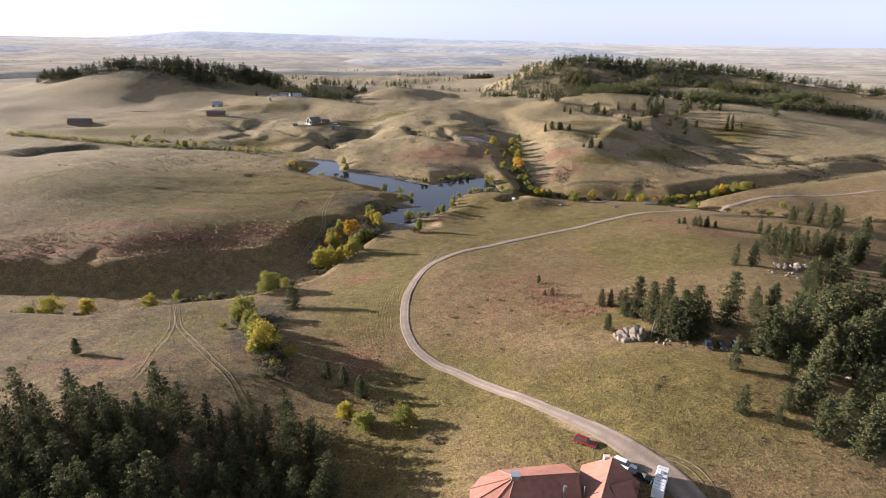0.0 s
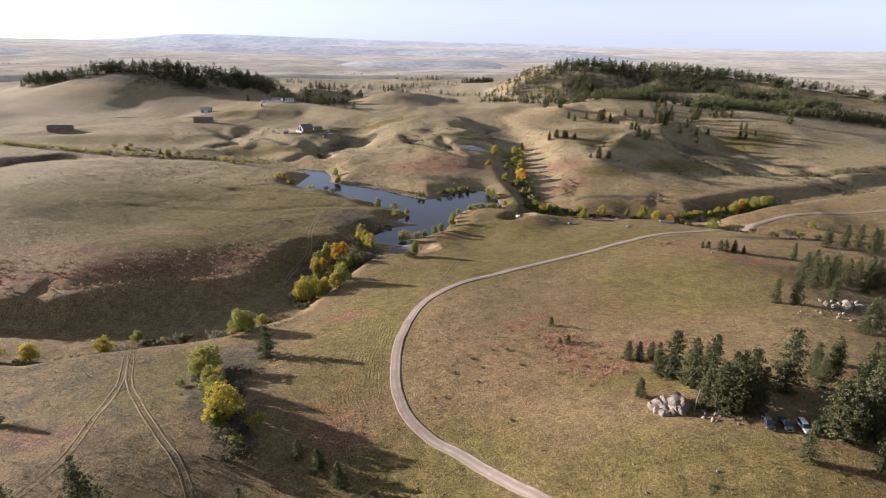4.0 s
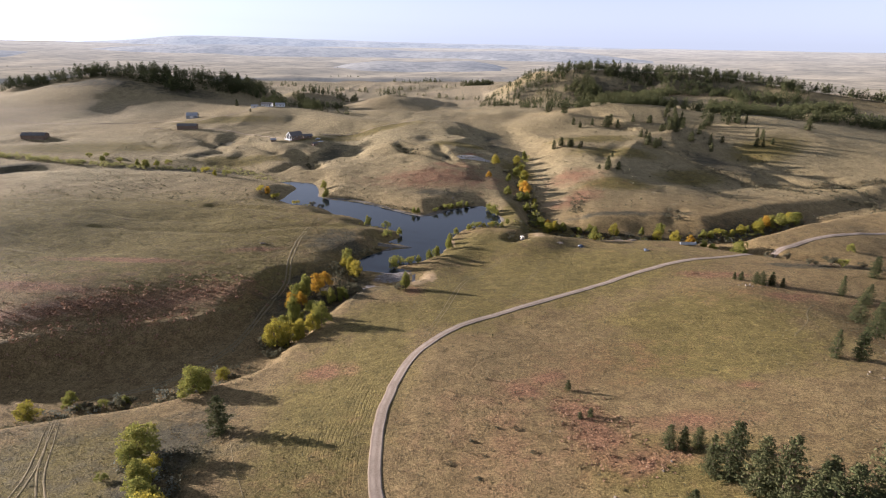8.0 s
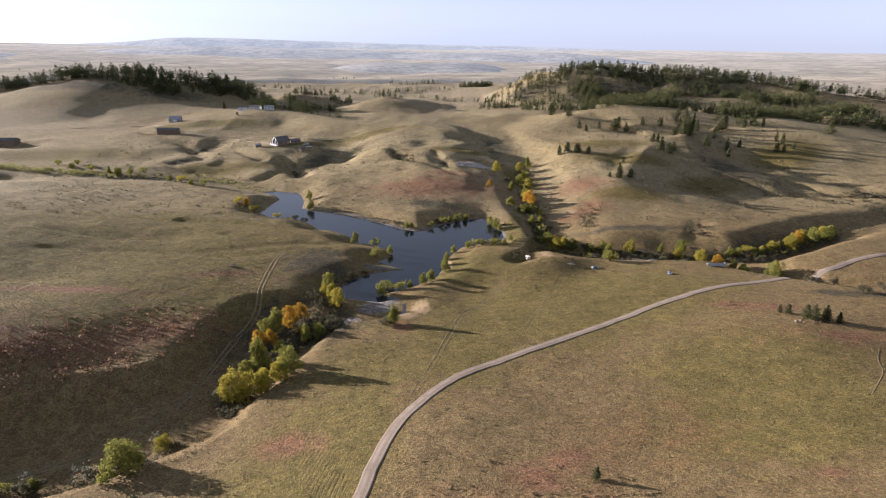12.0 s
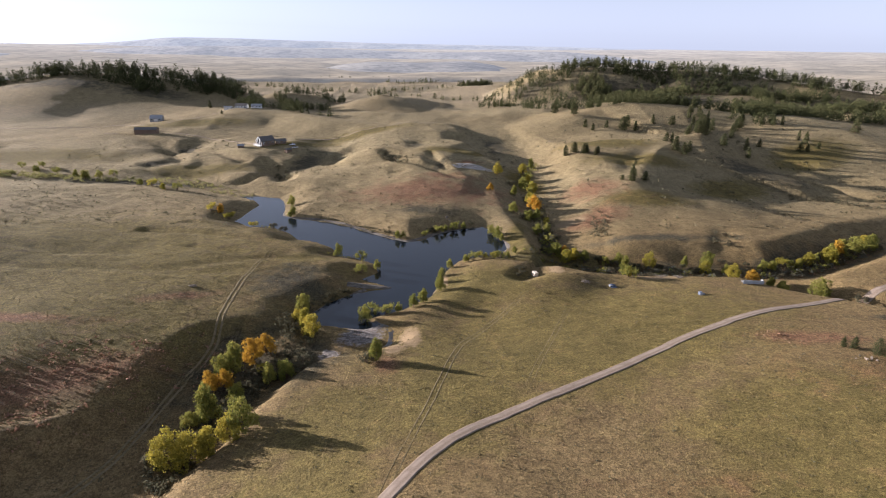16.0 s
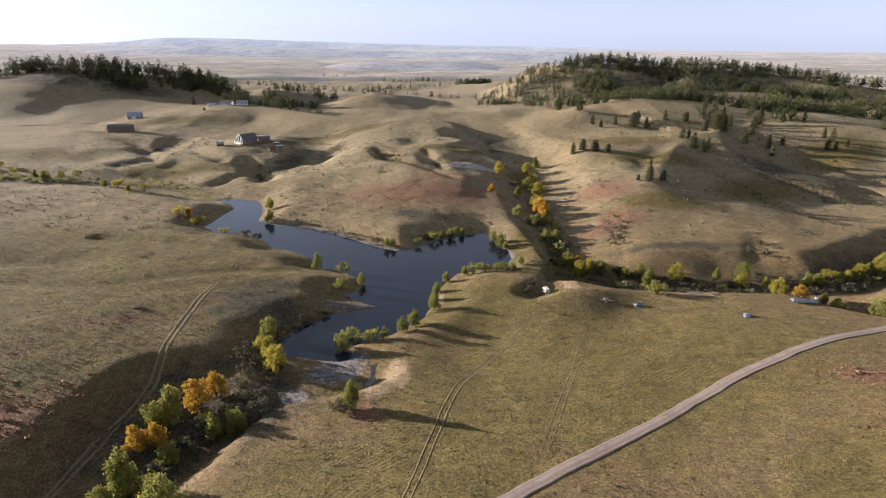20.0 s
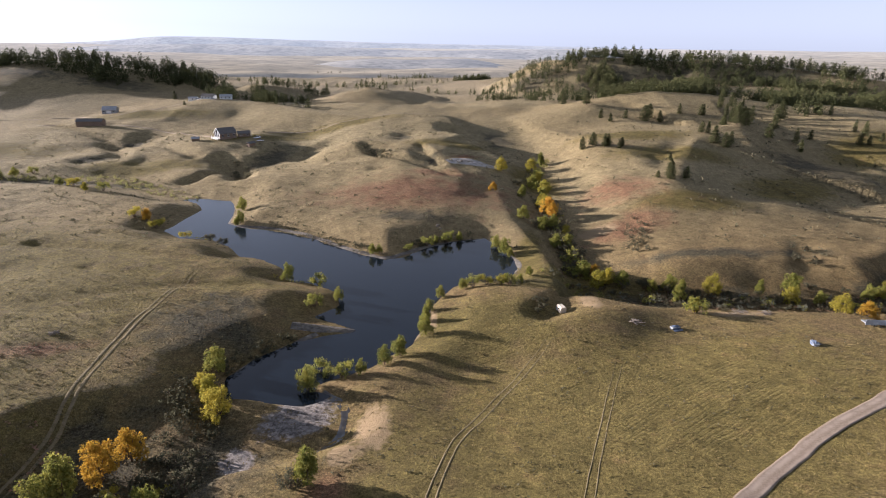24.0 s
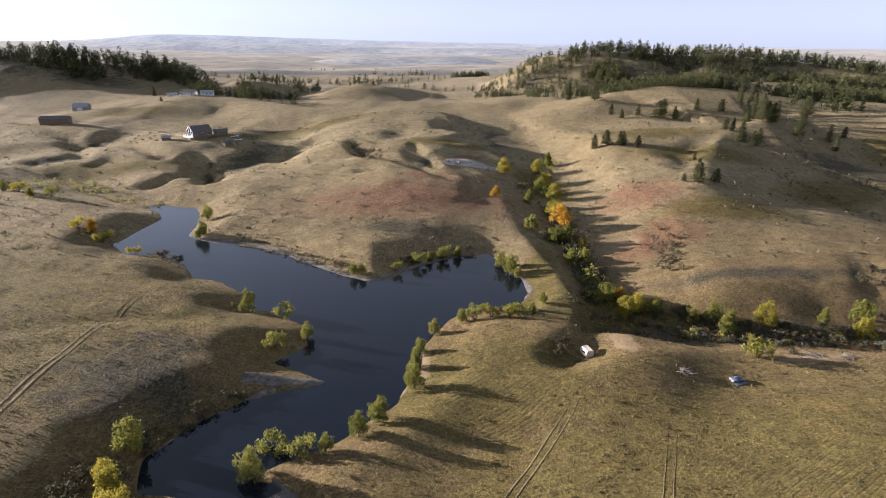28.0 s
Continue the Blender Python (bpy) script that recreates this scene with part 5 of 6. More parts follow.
thicket("creek_thicket", "grey-brown brush along the dry draw", [SOUTH_DRAW, SIDE_DRAW, GROVE_LINE], 260, 1.0, 2.6, LEAF_GREY, 42, 5)
thicket("grove_brush", "dark brush on the shaded floor of the grove", [[(-66, 276), (-60, 300), (-52, 320), (-44, 334)], [(-44, 336), (-47, 352), (-52, 366)]], 170, 0.7, 2.0, LEAF_GREY, 49, 7)
thicket("creek_grass", "rust-red sedges in the creek bottom", [CREEK], 220, 0.6, 1.4, RUSTY, 43, 7)
thicket("side_thicket", "dark brush in the roadside draw", [[(172, 392), (190, 372), (228, 356), (285, 350)]], 110, 0.9, 2.2, LEAF_GREY, 44, 2.5)
thicket("west_thicket", "pale grey-green willows along the western creek", [[(-128, 560), (-160, 577), (-195, 601), (-265, 593), (-330, 601), (-480, 640)]], 280, 1.4, 3.8, LEAF_PALE, 45, 7)
thicket("shore_weeds", "brown reeds and weeds along the banks", [[(-70, 505), (-48, 492), (-30, 478), (-18, 470)], [(0, 478), (14, 487), (28, 492)], [(-48, 372), (-43, 381), (-33, 393)], [(20, 437), (34, 436), (44, 432)]], 230, 0.7, 1.8, LEAF_GREY, 46, 3)
thicket("hill_thicket", "dark brush in the hillside gullies", [[(190, 590), (215, 545), (235, 500)], [(300, 620), (340, 570), (350, 520)], [(247, 588), (255, 575), (276, 566), (289, 538), (304, 516), (328, 508)], [(326, 560), (324, 526)], [(345, 535), (322, 470)], [(260, 560), (330, 548), (420, 560)], [(170, 470), (160, 450)], [(110, 510), (98, 470)], [(-130, 640), (-115, 605)], [(-45, 642), (-20, 608)]], 420, 1.0, 2.8, LEAF_GREY, 47, 5)
thicket("shore_sedge", "golden sedge along the wet shore", [[(-52, 441), (-36, 437)], [(-104, 492), (-92, 486)]], 50, 0.5, 1.0, LEAF_YELLOW, 48, 1.5)


rng = np.random.default_rng(23)
for line, count, where in (([(-78, 203), (-70, 190), (-62, 176), (-55, 162), (-50, 152)], 26, "in the side draw"), ([(-125, 236), (-105, 237), (-88, 241), (-76, 252)], 16, "in the dry draw"), ([(-62, 292), (-58, 306), (-50, 320), (-42, 330)], 12, "in the shaded grove")):
    pts = spline(line, 1.0)
    for x, y in pts[rng.integers(0, len(pts), count)]:
        k = int(rng.choice([0, 0, 0, 1, 3, 3]))
        x, y, h = x + rng.normal(0, 2.2), y + rng.normal(0, 2.2), rng.uniform(1.8, 4.2)
        if k == 3:
            plant(SHRUB_MODELS[int(rng.integers(3))], x, y, h * 0.7, 1.2, "grey-brown leafless-looking shrub " + where, "shrub", "shrubs " + where)
        elif h < 3.2:
            plant(BUSH_MODELS[k][int(rng.integers(2))], x, y, h, 1.0, LEAF_MATS[k][0] + " autumn bush " + where, "bush", "bushes " + where)
        else:
            plant(BROAD_MODELS[k][int(rng.integers(3))], x, y, h * 1.5, 1.1, LEAF_MATS[k][0] + " autumn cottonwood " + where, group="cottonwoods " + where)


for i, (x, y) in enumerate([(20, 218), (26, 220), (18, 206), (5, 193), (14, 195), (2, 180), (12, 187), (23, 205), (26, 212), (17, 232), (26, 195), (11, 201), (44, 179), (58, 133), (20, 166)]):
    plant(SHRUB_MODELS[i % 3], x, y, 0.5 + 0.1 * (i * 5 % 4), 1.7, "low dark brown shrub in dry grass", "shrub", "low shrubs in the meadow")


# ---- helpers for built things ----
def part(name, bm, material, parent, label=""):
    """One bmesh as one mesh object under a thing or a part."""
    me = bpy.data.meshes.new(name)
    bm.normal_update()
    bm.to_mesh(me)
    bm.free()
    me.materials.append(material)
    ob = new(name, me)
    ob.parent = parent
    if label:
        ob["label"] = label
    return ob


def block(x0, x1, y0, y1, z0, z1, bevel=0.0, taper=0.0):
    bm = bmesh.new()
    v = [bm.verts.new((x, y, z)) for z, t in ((z0, 0), (z1, taper)) for x, y in ((x0 + t, y0 + t), (x1 - t, y0 + t), (x1 - t, y1 - t), (x0 + t, y1 - t))]
    for f in ((3, 2, 1, 0), (4, 5, 6, 7), (0, 1, 5, 4), (1, 2, 6, 5), (2, 3, 7, 6), (3, 0, 4, 7)):
        bm.faces.new([v[i] for i in f])
    if bevel:
        bmesh.ops.bevel(bm, geom=list(bm.edges), offset=bevel, segments=2, affect="EDGES")
    return bm


def slab(points, thick):
    """A flat sheet with thickness, such as a roof slope, from its upper outline."""
    bm = bmesh.new()
    top = [bm.verts.new(p) for p in points]
    low = [bm.verts.new((p[0], p[1], p[2] - thick)) for p in points]
    bm.faces.new(top)
    bm.faces.new(low[::-1])
    for i in range(len(top)):
        j = (i + 1) % len(top)
        bm.faces.new((top[j], top[i], low[i], low[j]))
    bmesh.ops.recalc_face_normals(bm, faces=list(bm.faces))
    return bm


def prism(outline, x0, x1):
    """An outline in y and z, drawn out along x."""
    bm = bmesh.new()
    a, b = [bm.verts.new((x0, y, z)) for y, z in outline], [bm.verts.new((x1, y, z)) for y, z in outline]
    bm.faces.new(a)
    bm.faces.new(b[::-1])
    for i in range(len(a)):
        j = (i + 1) % len(a)
        bm.faces.new((a[j], a[i], b[i], b[j]))
    bmesh.ops.recalc_face_normals(bm, faces=list(bm.faces))
    return bm


def disc(radius, thick, x, y, z, sides=14):
    """A wheel-like drum whose axle lies along y."""
    bm = bmesh.new()
    bmesh.ops.create_cone(bm, cap_ends=True, segments=sides, radius1=radius, radius2=radius, depth=thick, matrix=Matrix.Translation((x, y, z)) @ Matrix.Rotation(math.pi / 2, 4, "X"))
    return bm


def thing(name, x, y, turn, label, category, group="", lift=0.0):
    top = new(name)
    top.matrix_basis = pose(x, y, height_at(x, y) + lift, 0, 0, turn)
    return tagged(top, label, category, group)


TILE_RED = plain_material("red_clay_roof", (0.215, 0.095, 0.065), (0.295, 0.14, 0.095), 0.9, 0.8, 0.3, spec=0.3)
ROOF_DARK = plain_material("dark_shingle_roof", (0.085, 0.08, 0.08), (0.15, 0.14, 0.13), 1.0, 0.85, 0.3)
ROOF_GREY = plain_material("grey_metal_roof", (0.26, 0.27, 0.29), (0.36, 0.37, 0.39), 0.5, 0.5, 0.1, 0.3)
STUCCO = plain_material("cream_stucco", (0.52, 0.45, 0.36), (0.62, 0.55, 0.45), 1.2, 0.9, 0.2)
LOG_WALL = plain_material("brown_log_wall", (0.13, 0.092, 0.065), (0.22, 0.16, 0.115), 1.5, 0.85, 0.4)
WHITE_PAINT = plain_material("white_paint", (0.56, 0.56, 0.55), (0.70, 0.70, 0.69), 0.8, 0.5, 0.05)
GREY_STEEL = plain_material("weathered_grey_steel", (0.22, 0.23, 0.24), (0.34, 0.35, 0.36), 0.8, 0.55, 0.1, 0.4)
TYRE = plain_material("black_tyre", (0.02, 0.02, 0.02), (0.035, 0.035, 0.035), 3.0, 0.85, 0.2)
CHROME = plain_material("dull_chrome", (0.5, 0.5, 0.5), (0.6, 0.6, 0.6), 3.0, 0.3, 0.05, 0.9)
CAR_RED = plain_material("red_car_paint", (0.17, 0.018, 0.016), (0.22, 0.024, 0.02), 0.6, 0.25, 0.02, 0.0, 0.5)
CAR_WHITE = plain_material("white_car_paint", (0.66, 0.68, 0.70), (0.72, 0.74, 0.76), 0.6, 0.25, 0.02, 0.0, 0.5)
CAR_BLACK = plain_material("black_car_paint", (0.018, 0.02, 0.024), (0.03, 0.032, 0.036), 0.6, 0.2, 0.02, 0.0, 0.5)
CAR_SILVER = plain_material("silver_car_paint", (0.40, 0.41, 0.42), (0.48, 0.49, 0.50), 0.6, 0.3, 0.02, 0.5, 0.5)
GLASS = plain_material("dark_window_glass", (0.02, 0.024, 0.03), (0.035, 0.04, 0.048), 0.4, 0.08, 0.0, 0.0, 0.6)
BLUE_TARP = plain_material("blue_tarpaulin", (0.035, 0.05, 0.09), (0.12, 0.15, 0.21), 2.0, 0.5, 0.5)
DEAD_WOOD = plain_material("grey_dead_wood", (0.13, 0.11, 0.09), (0.25, 0.215, 0.18), 3.0, 0.9, 0.4)


def wheels(top, xs, half, radius, material=TYRE):
    for x in xs:
        for y in (-half, half):
            w = part("wheel", disc(radius, 0.24, x, y, radius), material, top)
            part("rim", disc(radius * 0.58, 0.27, x, y, radius, 10), CHROME, w, "dull metal wheel rim")


def pickup(x, y, turn, paint, label, group, canopy=False):
    """A pickup or, with a canopy, an estate-like utility car; 5.3 m long, nose towards +x."""
    top = thing("pickup_truck" if not canopy else "utility_car", x, y, turn, label, "car", group)
    low = prism([(-0.9, 0.42), (0.9, 0.42), (0.95, 0.7), (0.9, 1.02), (-0.9, 1.02), (-0.95, 0.7)], -2.6, 2.6)
    bmesh.ops.bevel(low, geom=list(low.edges), offset=0.06, segments=2, affect="EDGES")
    part("body", low, paint, top)
    back = -2.4 if canopy else -0.7
    cab = bmesh.new()
    ring = [[(back, 1.02), (1.25, 1.02)], [(back + 0.25, 1.72), (0.55, 1.72)]]
    v = [cab.verts.new((px, s * (0.84 if z < 1.5 else 0.68), z)) for (row) in ring for px, z in row for s in (-1, 1)]
    for f in ((0, 1, 3, 2), (4, 6, 7, 5), (0, 4, 5, 1), (2, 3, 7, 6), (0, 2, 6, 4), (1, 5, 7, 3)):
        cab.faces.new([v[i] for i in f])
    bmesh.ops.recalc_face_normals(cab, faces=list(cab.faces))
    bmesh.ops.bevel(cab, geom=list(cab.edges), offset=0.05, segments=2, affect="EDGES")
    part("cabin", cab, GLASS, top, "dark glazed cabin")
    part("roof", block(back + 0.3, 0.5, -0.66, 0.66, 1.70, 1.77, 0.03), paint, top)
    part("windscreen", slab([(0.60, -0.62, 1.70), (0.60, 0.62, 1.70), (1.22, 0.74, 1.09), (1.22, -0.74, 1.09)], 0.03), GLASS, top)
    if not canopy:
        part("load_bed", block(-2.5, -0.85, -0.72, 0.72, 0.95, 1.035), TYRE, top, "dark load bed")
    for s in (-0.62, 0.62):
        part("headlight", block(2.55, 2.63, s - 0.18, s + 0.18, 0.72, 0.9, 0.02), WHITE_PAINT, top)
        part("tail_light", block(-2.63, -2.56, s - 0.12, s + 0.12, 0.7, 0.95, 0.02), CAR_RED, top)
    part("bumper", block(2.5, 2.7, -0.88, 0.88, 0.42, 0.6, 0.05), CHROME, top)
    part("bumper", block(-2.72, -2.5, -0.88, 0.88, 0.42, 0.6, 0.05), CHROME, top)
    wheels(top, (-1.65, 1.65), 0.84, 0.38)
    return top


pickup(34.4, 112.6, -33, CAR_RED, "dark red utility car parked beside the gravel road", "cars at the red-roofed house", True)
pickup(41.0, 103.8, -38, CAR_WHITE, "white car parked beside the red-roofed house", "cars at the red-roofed house", True)
pickup(43.3, 100.2, -38, CAR_BLACK, "dark pickup parked beside the red-roofed house", "cars at the red-roofed house")
pickup(80.0, 152.5, -100, CAR_BLACK, "black car parked in the shade of the pines", "cars by the rocks", True)
pickup(84.0, 152.0, -98, CAR_BLACK, "dark blue pickup parked in the shade of the pines", "cars by the rocks")
pickup(87.8, 151.0, -95, CAR_SILVER, "silver car parked in the shade of the pines", "cars by the rocks", True)


def travel_trailer(x, y, turn):
    top = thing("travel_trailer", x, y, turn, "white travel trailer with a ribbed roof on the yard", "trailer")
    part("body", prism([(-1.2, 0.55), (1.2, 0.55), (1.22, 2.6), (1.05, 2.9), (-1.05, 2.9), (-1.22, 2.6)], -3.8, 3.8), WHITE_PAINT, top)
    for k in range(7):
        part("roof_rib", block(-3.3 + k * 1.05, -3.2 + k * 1.05, -1.0, 1.0, 2.9, 2.96), ROOF_GREY, top)
    part("roof_vent", block(-0.3, 0.3, -0.3, 0.3, 2.9, 3.12, 0.04), GREY_STEEL, top)
    part("air_conditioner", block(1.2, 2.0, -0.35, 0.35, 2.9, 3.2, 0.06), ROOF_GREY, top)
    for k in (-2.6, -0.4, 2.2):
        for s in (-1.225, 1.225):
            part("window", block(k - 0.45, k + 0.45, s - 0.02, s + 0.02, 1.5, 2.15), GLASS, top)
    part("drawbar", block(3.8, 5.0, -0.08, 0.08, 0.5, 0.62), GREY_STEEL, top)
    wheels(top, (-0.45, 0.45), 1.1, 0.36)


travel_trailer(46.3, 96.6, 62)


def red_roofed_house():
    """The house below the start of the flight: a long hipped wing with a rounded end and a gabled cross wing."""
    ground = height_at(24, 95) - 0.3
    top = new("red_roofed_house")
    top.matrix_basis = pose(0, 0, ground)
    tagged(top, "long ranch house with red clay roofs and cream walls", "house")
    e, r = 3.9, 8.5
    far = [(27.5, 103.6), (12.8, 101.2), (9.0, 99.2), (6.4, 95.6), (6.2, 91.4), (8.2, 87.6), (12.0, 85.4), (28.5, 86.2)]
    apex, end = (15.4, 94.0, r), (28.5, 95.4, r)
    bm = bmesh.new()
    inset = [(17.5 + (x - 17.5) * 0.94, 94.4 + (y - 94.4) * 0.93) for x, y in far]
    lo, hi = [bm.verts.new((x, y, -3.5)) for x, y in inset], [bm.verts.new((x, y, e + 0.05)) for x, y in inset]
    for i in range(len(lo)):
        j = (i + 1) % len(lo)
        bm.faces.new((lo[i], lo[j], hi[j], hi[i]))
    bmesh.ops.recalc_face_normals(bm, faces=list(bm.faces))
    part("wall", bm, STUCCO, top)
    ring = [(x, y, e) for x, y in far]
    part("roof_slope", slab([ring[0], ring[1], apex, end], 0.22), TILE_RED, top)
    for i in range(1, 6):
        part("roof_slope", slab([ring[i], ring[i + 1], apex], 0.22), TILE_RED, top)
    part("roof_slope", slab([ring[6], ring[7], end, apex], 0.22), TILE_RED, top)
    for a, b in ((apex, end), *[(ring[i], apex) for i in range(1, 7)]):
        part("ridge_cap", bm_of(tube([(a[0], a[1], a[2] + 0.05), (b[0], b[1], b[2] + 0.05)], [0.13, 0.13], 6)), TILE_RED, top)
    vent = part("roof_vent", block(14.6, 16.2, 93.3, 94.7, r - 0.5, r + 0.75, 0.05), GREY_STEEL, top, "square grey metal roof vent")
    part("vent_cap", block(14.4, 16.4, 93.1, 94.9, r + 0.75, r + 0.9, 0.03), ROOF_GREY, vent)
    part("chimney", bm_of(tube([(25.0, 91.0, r - 2.5), (25.0, 91.0, r + 0.6)], [0.35, 0.35], 12)), CHROME, top, "round steel flue")
    part("flue_pipe", bm_of(tube([(29.2, 92.0, r - 2.5), (29.2, 92.0, r - 0.3)], [0.12, 0.12], 8)), GREY_STEEL, top)
    # cross wing
    u = Vector((0.42, 0.91, 0)).normalized()
    w = Vector((u.y, -u.x, 0))
    foot = Vector((31.5, 88.5, 0))

    def at(a, b, z):
        p = foot + u * a + w * b
        return (p.x, p.y, z)

    length, half = 13.5, 6.2
    part("wall", slab([at(0, -half + 0.5, e + 0.1), at(length - 0.5, -half + 0.5, e + 0.1), at(length - 0.5, half - 0.5, e + 0.1), at(0, half - 0.5, e + 0.1)], e + 3.5), STUCCO, top)
    part("gable", slab([at(length - 0.5, -half + 0.5, e), at(length - 0.5, half - 0.5, e), at(length - 0.5, 0, r - 0.5)], 0.2), STUCCO, top)
    part("roof_slope", slab([at(-3, -half, e - 0.1), at(length, -half, e - 0.1), at(length, 0, r - 0.3), at(-3, 0, r - 0.3)], 0.22), TILE_RED, top)
    part("roof_slope", slab([at(-3, half, e - 0.1), at(length, half, e - 0.1), at(length, 0, r - 0.3), at(-3, 0, r - 0.3)], 0.22), TILE_RED, top)
    part("dormer_roof", slab([at(5.0, 1.0, r - 0.6), at(9.0, 4.6, r - 0.9), at(5.5, half + 0.6, e + 0.5), at(2.0, 4.0, e + 0.9)], 0.22), TILE_RED, top)
    part("dormer_roof", slab([at(5.0, 1.0, r - 0.6), at(9.0, 4.6, r - 0.9), at(11.5, half + 0.4, e), at(8.5, 0.8, e + 2.4)], 0.22), TILE_RED, top)
    part("ridge_cap", bm_of(tube([at(-2, 0, r - 0.24), at(length, 0, r - 0.24)], [0.13, 0.13], 6)), TILE_RED, top)
    c = at(length + 0.2, -1.2, 0)
    part("chimney", block(c[0] - 0.7, c[0] + 0.7, c[1] - 0.5, c[1] + 0.5, -2, r - 0.6, 0.04), STUCCO, top, "cream stucco chimney stack")
    for b in (-3.6, 0.0, 3.6):
        p = at(length - 0.42, b, 0)
        part("window", block(p[0] - 0.7, p[0] + 0.7, p[1] - 0.08, p[1] + 0.08, 1.0, 2.3), GLASS, top)
    for k in range(5):
        part("window", block(13.6 + k * 2.8, 14.9 + k * 2.8, 100.75 + k * 0.37, 100.95 + k * 0.37, 0.9, 2.3), GLASS, top)


def bm_of(data):
    verts, faces = data
    bm = bmesh.new()
    vs = [bm.verts.new(v) for v in verts]
    for f in faces:
        bm.faces.new([vs[i] for i in f])
    bmesh.ops.recalc_face_normals(bm, faces=list(bm.faces))
    return bm


red_roofed_house()


def gabled(name, x, y, turn, length, width, wall_h, roof_h, label, wall_mat, roof_mat, category="house", windows=3, door=None, porch=False):
    """A simple gabled building, ridge along its x axis."""
    top = thing(name, x, y, turn, label, category)
    a, b, o = length / 2, width / 2, 0.5
    part("wall", prism([(-b, -2.5), (b, -2.5), (b, wall_h), (0, wall_h + roof_h - 0.15), (-b, wall_h)], -a, a), wall_mat, top)
    drop = o * roof_h / b
    for s in (-1, 1):
        part("roof_slope", slab([(-a - o, s * (b + o), wall_h - drop + 0.12), (a + o, s * (b + o), wall_h - drop + 0.12), (a + o, 0, wall_h + roof_h + 0.12), (-a - o, 0, wall_h + roof_h + 0.12)], 0.2), roof_mat, top)
    for k in range(windows):
        px = -a + length * (k + 0.5) / windows
        for s in (-1, 1):
            w = part("window", block(px - 0.6, px + 0.6, s * b - 0.06, s * b + 0.06, wall_h * 0.38, wall_h * 0.75), GLASS, top)
            part("frame", block(px - 0.72, px + 0.72, s * b - 0.04, s * b + 0.04, wall_h * 0.34, wall_h * 0.79), WHITE_PAINT, w)
    if door:
        part("garage_door", block(-door / 2, door / 2, -b - 0.08, -b + 0.02, 0.0, wall_h * 0.8), WHITE_PAINT, top, "white garage door")
    if porch:
        # white-trimmed glazed gable end and deck
        part("gable_glazing", prism([(-b + 0.8, 0.6), (b - 0.8, 0.6), (b - 0.8, wall_h - 0.3), (0, wall_h + roof_h - 1.2), (-b + 0.8, wall_h - 0.3)], -a - 0.1, -a - 0.02), GLASS, top)
        for q in (-b + 0.3, -b / 3, b / 3, b - 0.3):
            part("post", block(-a - 2.6, -a - 2.35, q - 0.12, q + 0.12, -2.0, wall_h * 0.55), WHITE_PAINT, top)
            part("mullion", block(-a - 0.22, -a - 0.1, q - 0.14, q + 0.14, 0.4, wall_h + roof_h * (1 - abs(q) / b) - 0.4), WHITE_PAINT, top)
        part("deck", block(-a - 2.8, -a, -b - 0.5, b + 0.5, 0.2, 0.45), WHITE_PAINT, top)
        part("rail", block(-a - 2.8, -a - 2.7, -b - 0.5, b + 0.5, 1.2, 1.35), WHITE_PAINT, top)
        for s in (-1, 1):
            part("barge_board", slab([(-a - o - 0.06, s * (b + o), wall_h - drop + 0.14), (-a - o + 0.1, s * (b + o), wall_h - drop + 0.14), (-a - o + 0.1, 0, wall_h + roof_h + 0.16), (-a - o - 0.06, 0, wall_h + roof_h + 0.16)], 0.4), WHITE_PAINT, top)
    return top


gabled("hill_house", -152, 684, 47, 13.5, 9, 4.2, 3.6, "two-storey house with dark roof and white glazed gable", LOG_WALL, ROOF_DARK, windows=3, porch=True)
gabled("garage", -140, 691, 20, 9, 6.5, 2.6, 1.6, "dark low garage beside the hill house", LOG_WALL, ROOF_DARK, "garage", 2)
gabled("small_shed", -172, 676, 10, 5, 3.5, 2.2, 1.0, "small weathered shed below the hill house", LOG_WALL, ROOF_GREY, "shed", 0)
gabled("small_shed", -128, 668, 60, 6, 3, 2.2, 0.9, "small dark shed beside the farm lane", LOG_WALL, ROOF_DARK, "shed", 0)
gabled("long_barn", -290, 747, 5, 21, 8, 3.4, 1.9, "long low dark barn on the grassy hillside", LOG_WALL, ROOF_DARK, "barn", 0)
gabled("hillside_house", -322, 839, 8, 13, 9, 3.6, 3.2, "grey house with a white garage door", GREY_STEEL, ROOF_GREY, door=4.5)
gabled("ridge_house", -236, 880, -6, 14, 8, 3.2, 2.2, "low white house on the ridge under pines", WHITE_PAINT, ROOF_DARK, windows=4)
gabled("ridge_house", -219, 884, 10, 12, 7, 3.0, 1.8, "white house with a pale metal roof among pines", WHITE_PAINT, ROOF_GREY)
gabled("ridge_shed", -252, 878, 0, 9, 5, 2.6, 1.2, "small white shed on the ridge", WHITE_PAINT, ROOF_GREY, "shed", 1)
gabled("western_barn", -446, 716, 4, 25, 10, 3.0, 2.4, "long dark barn far off in the pasture", LOG_WALL, ROOF_DARK, "barn", 0)
pickup(-128, 684, 40, CAR_WHITE, "white pickup parked at the hill house", "cars at the hill house")
pickup(-124, 678, 20, CAR_WHITE, "pale pickup parked near the garage", "cars at the hill house")
pickup(-243, 868, 10, CAR_WHITE, "white car parked at the ridge houses", "cars at the ridge houses", True)
pickup(-228, 870, -20, CAR_SILVER, "silver car parked at the ridge houses", "cars at the ridge houses", True)


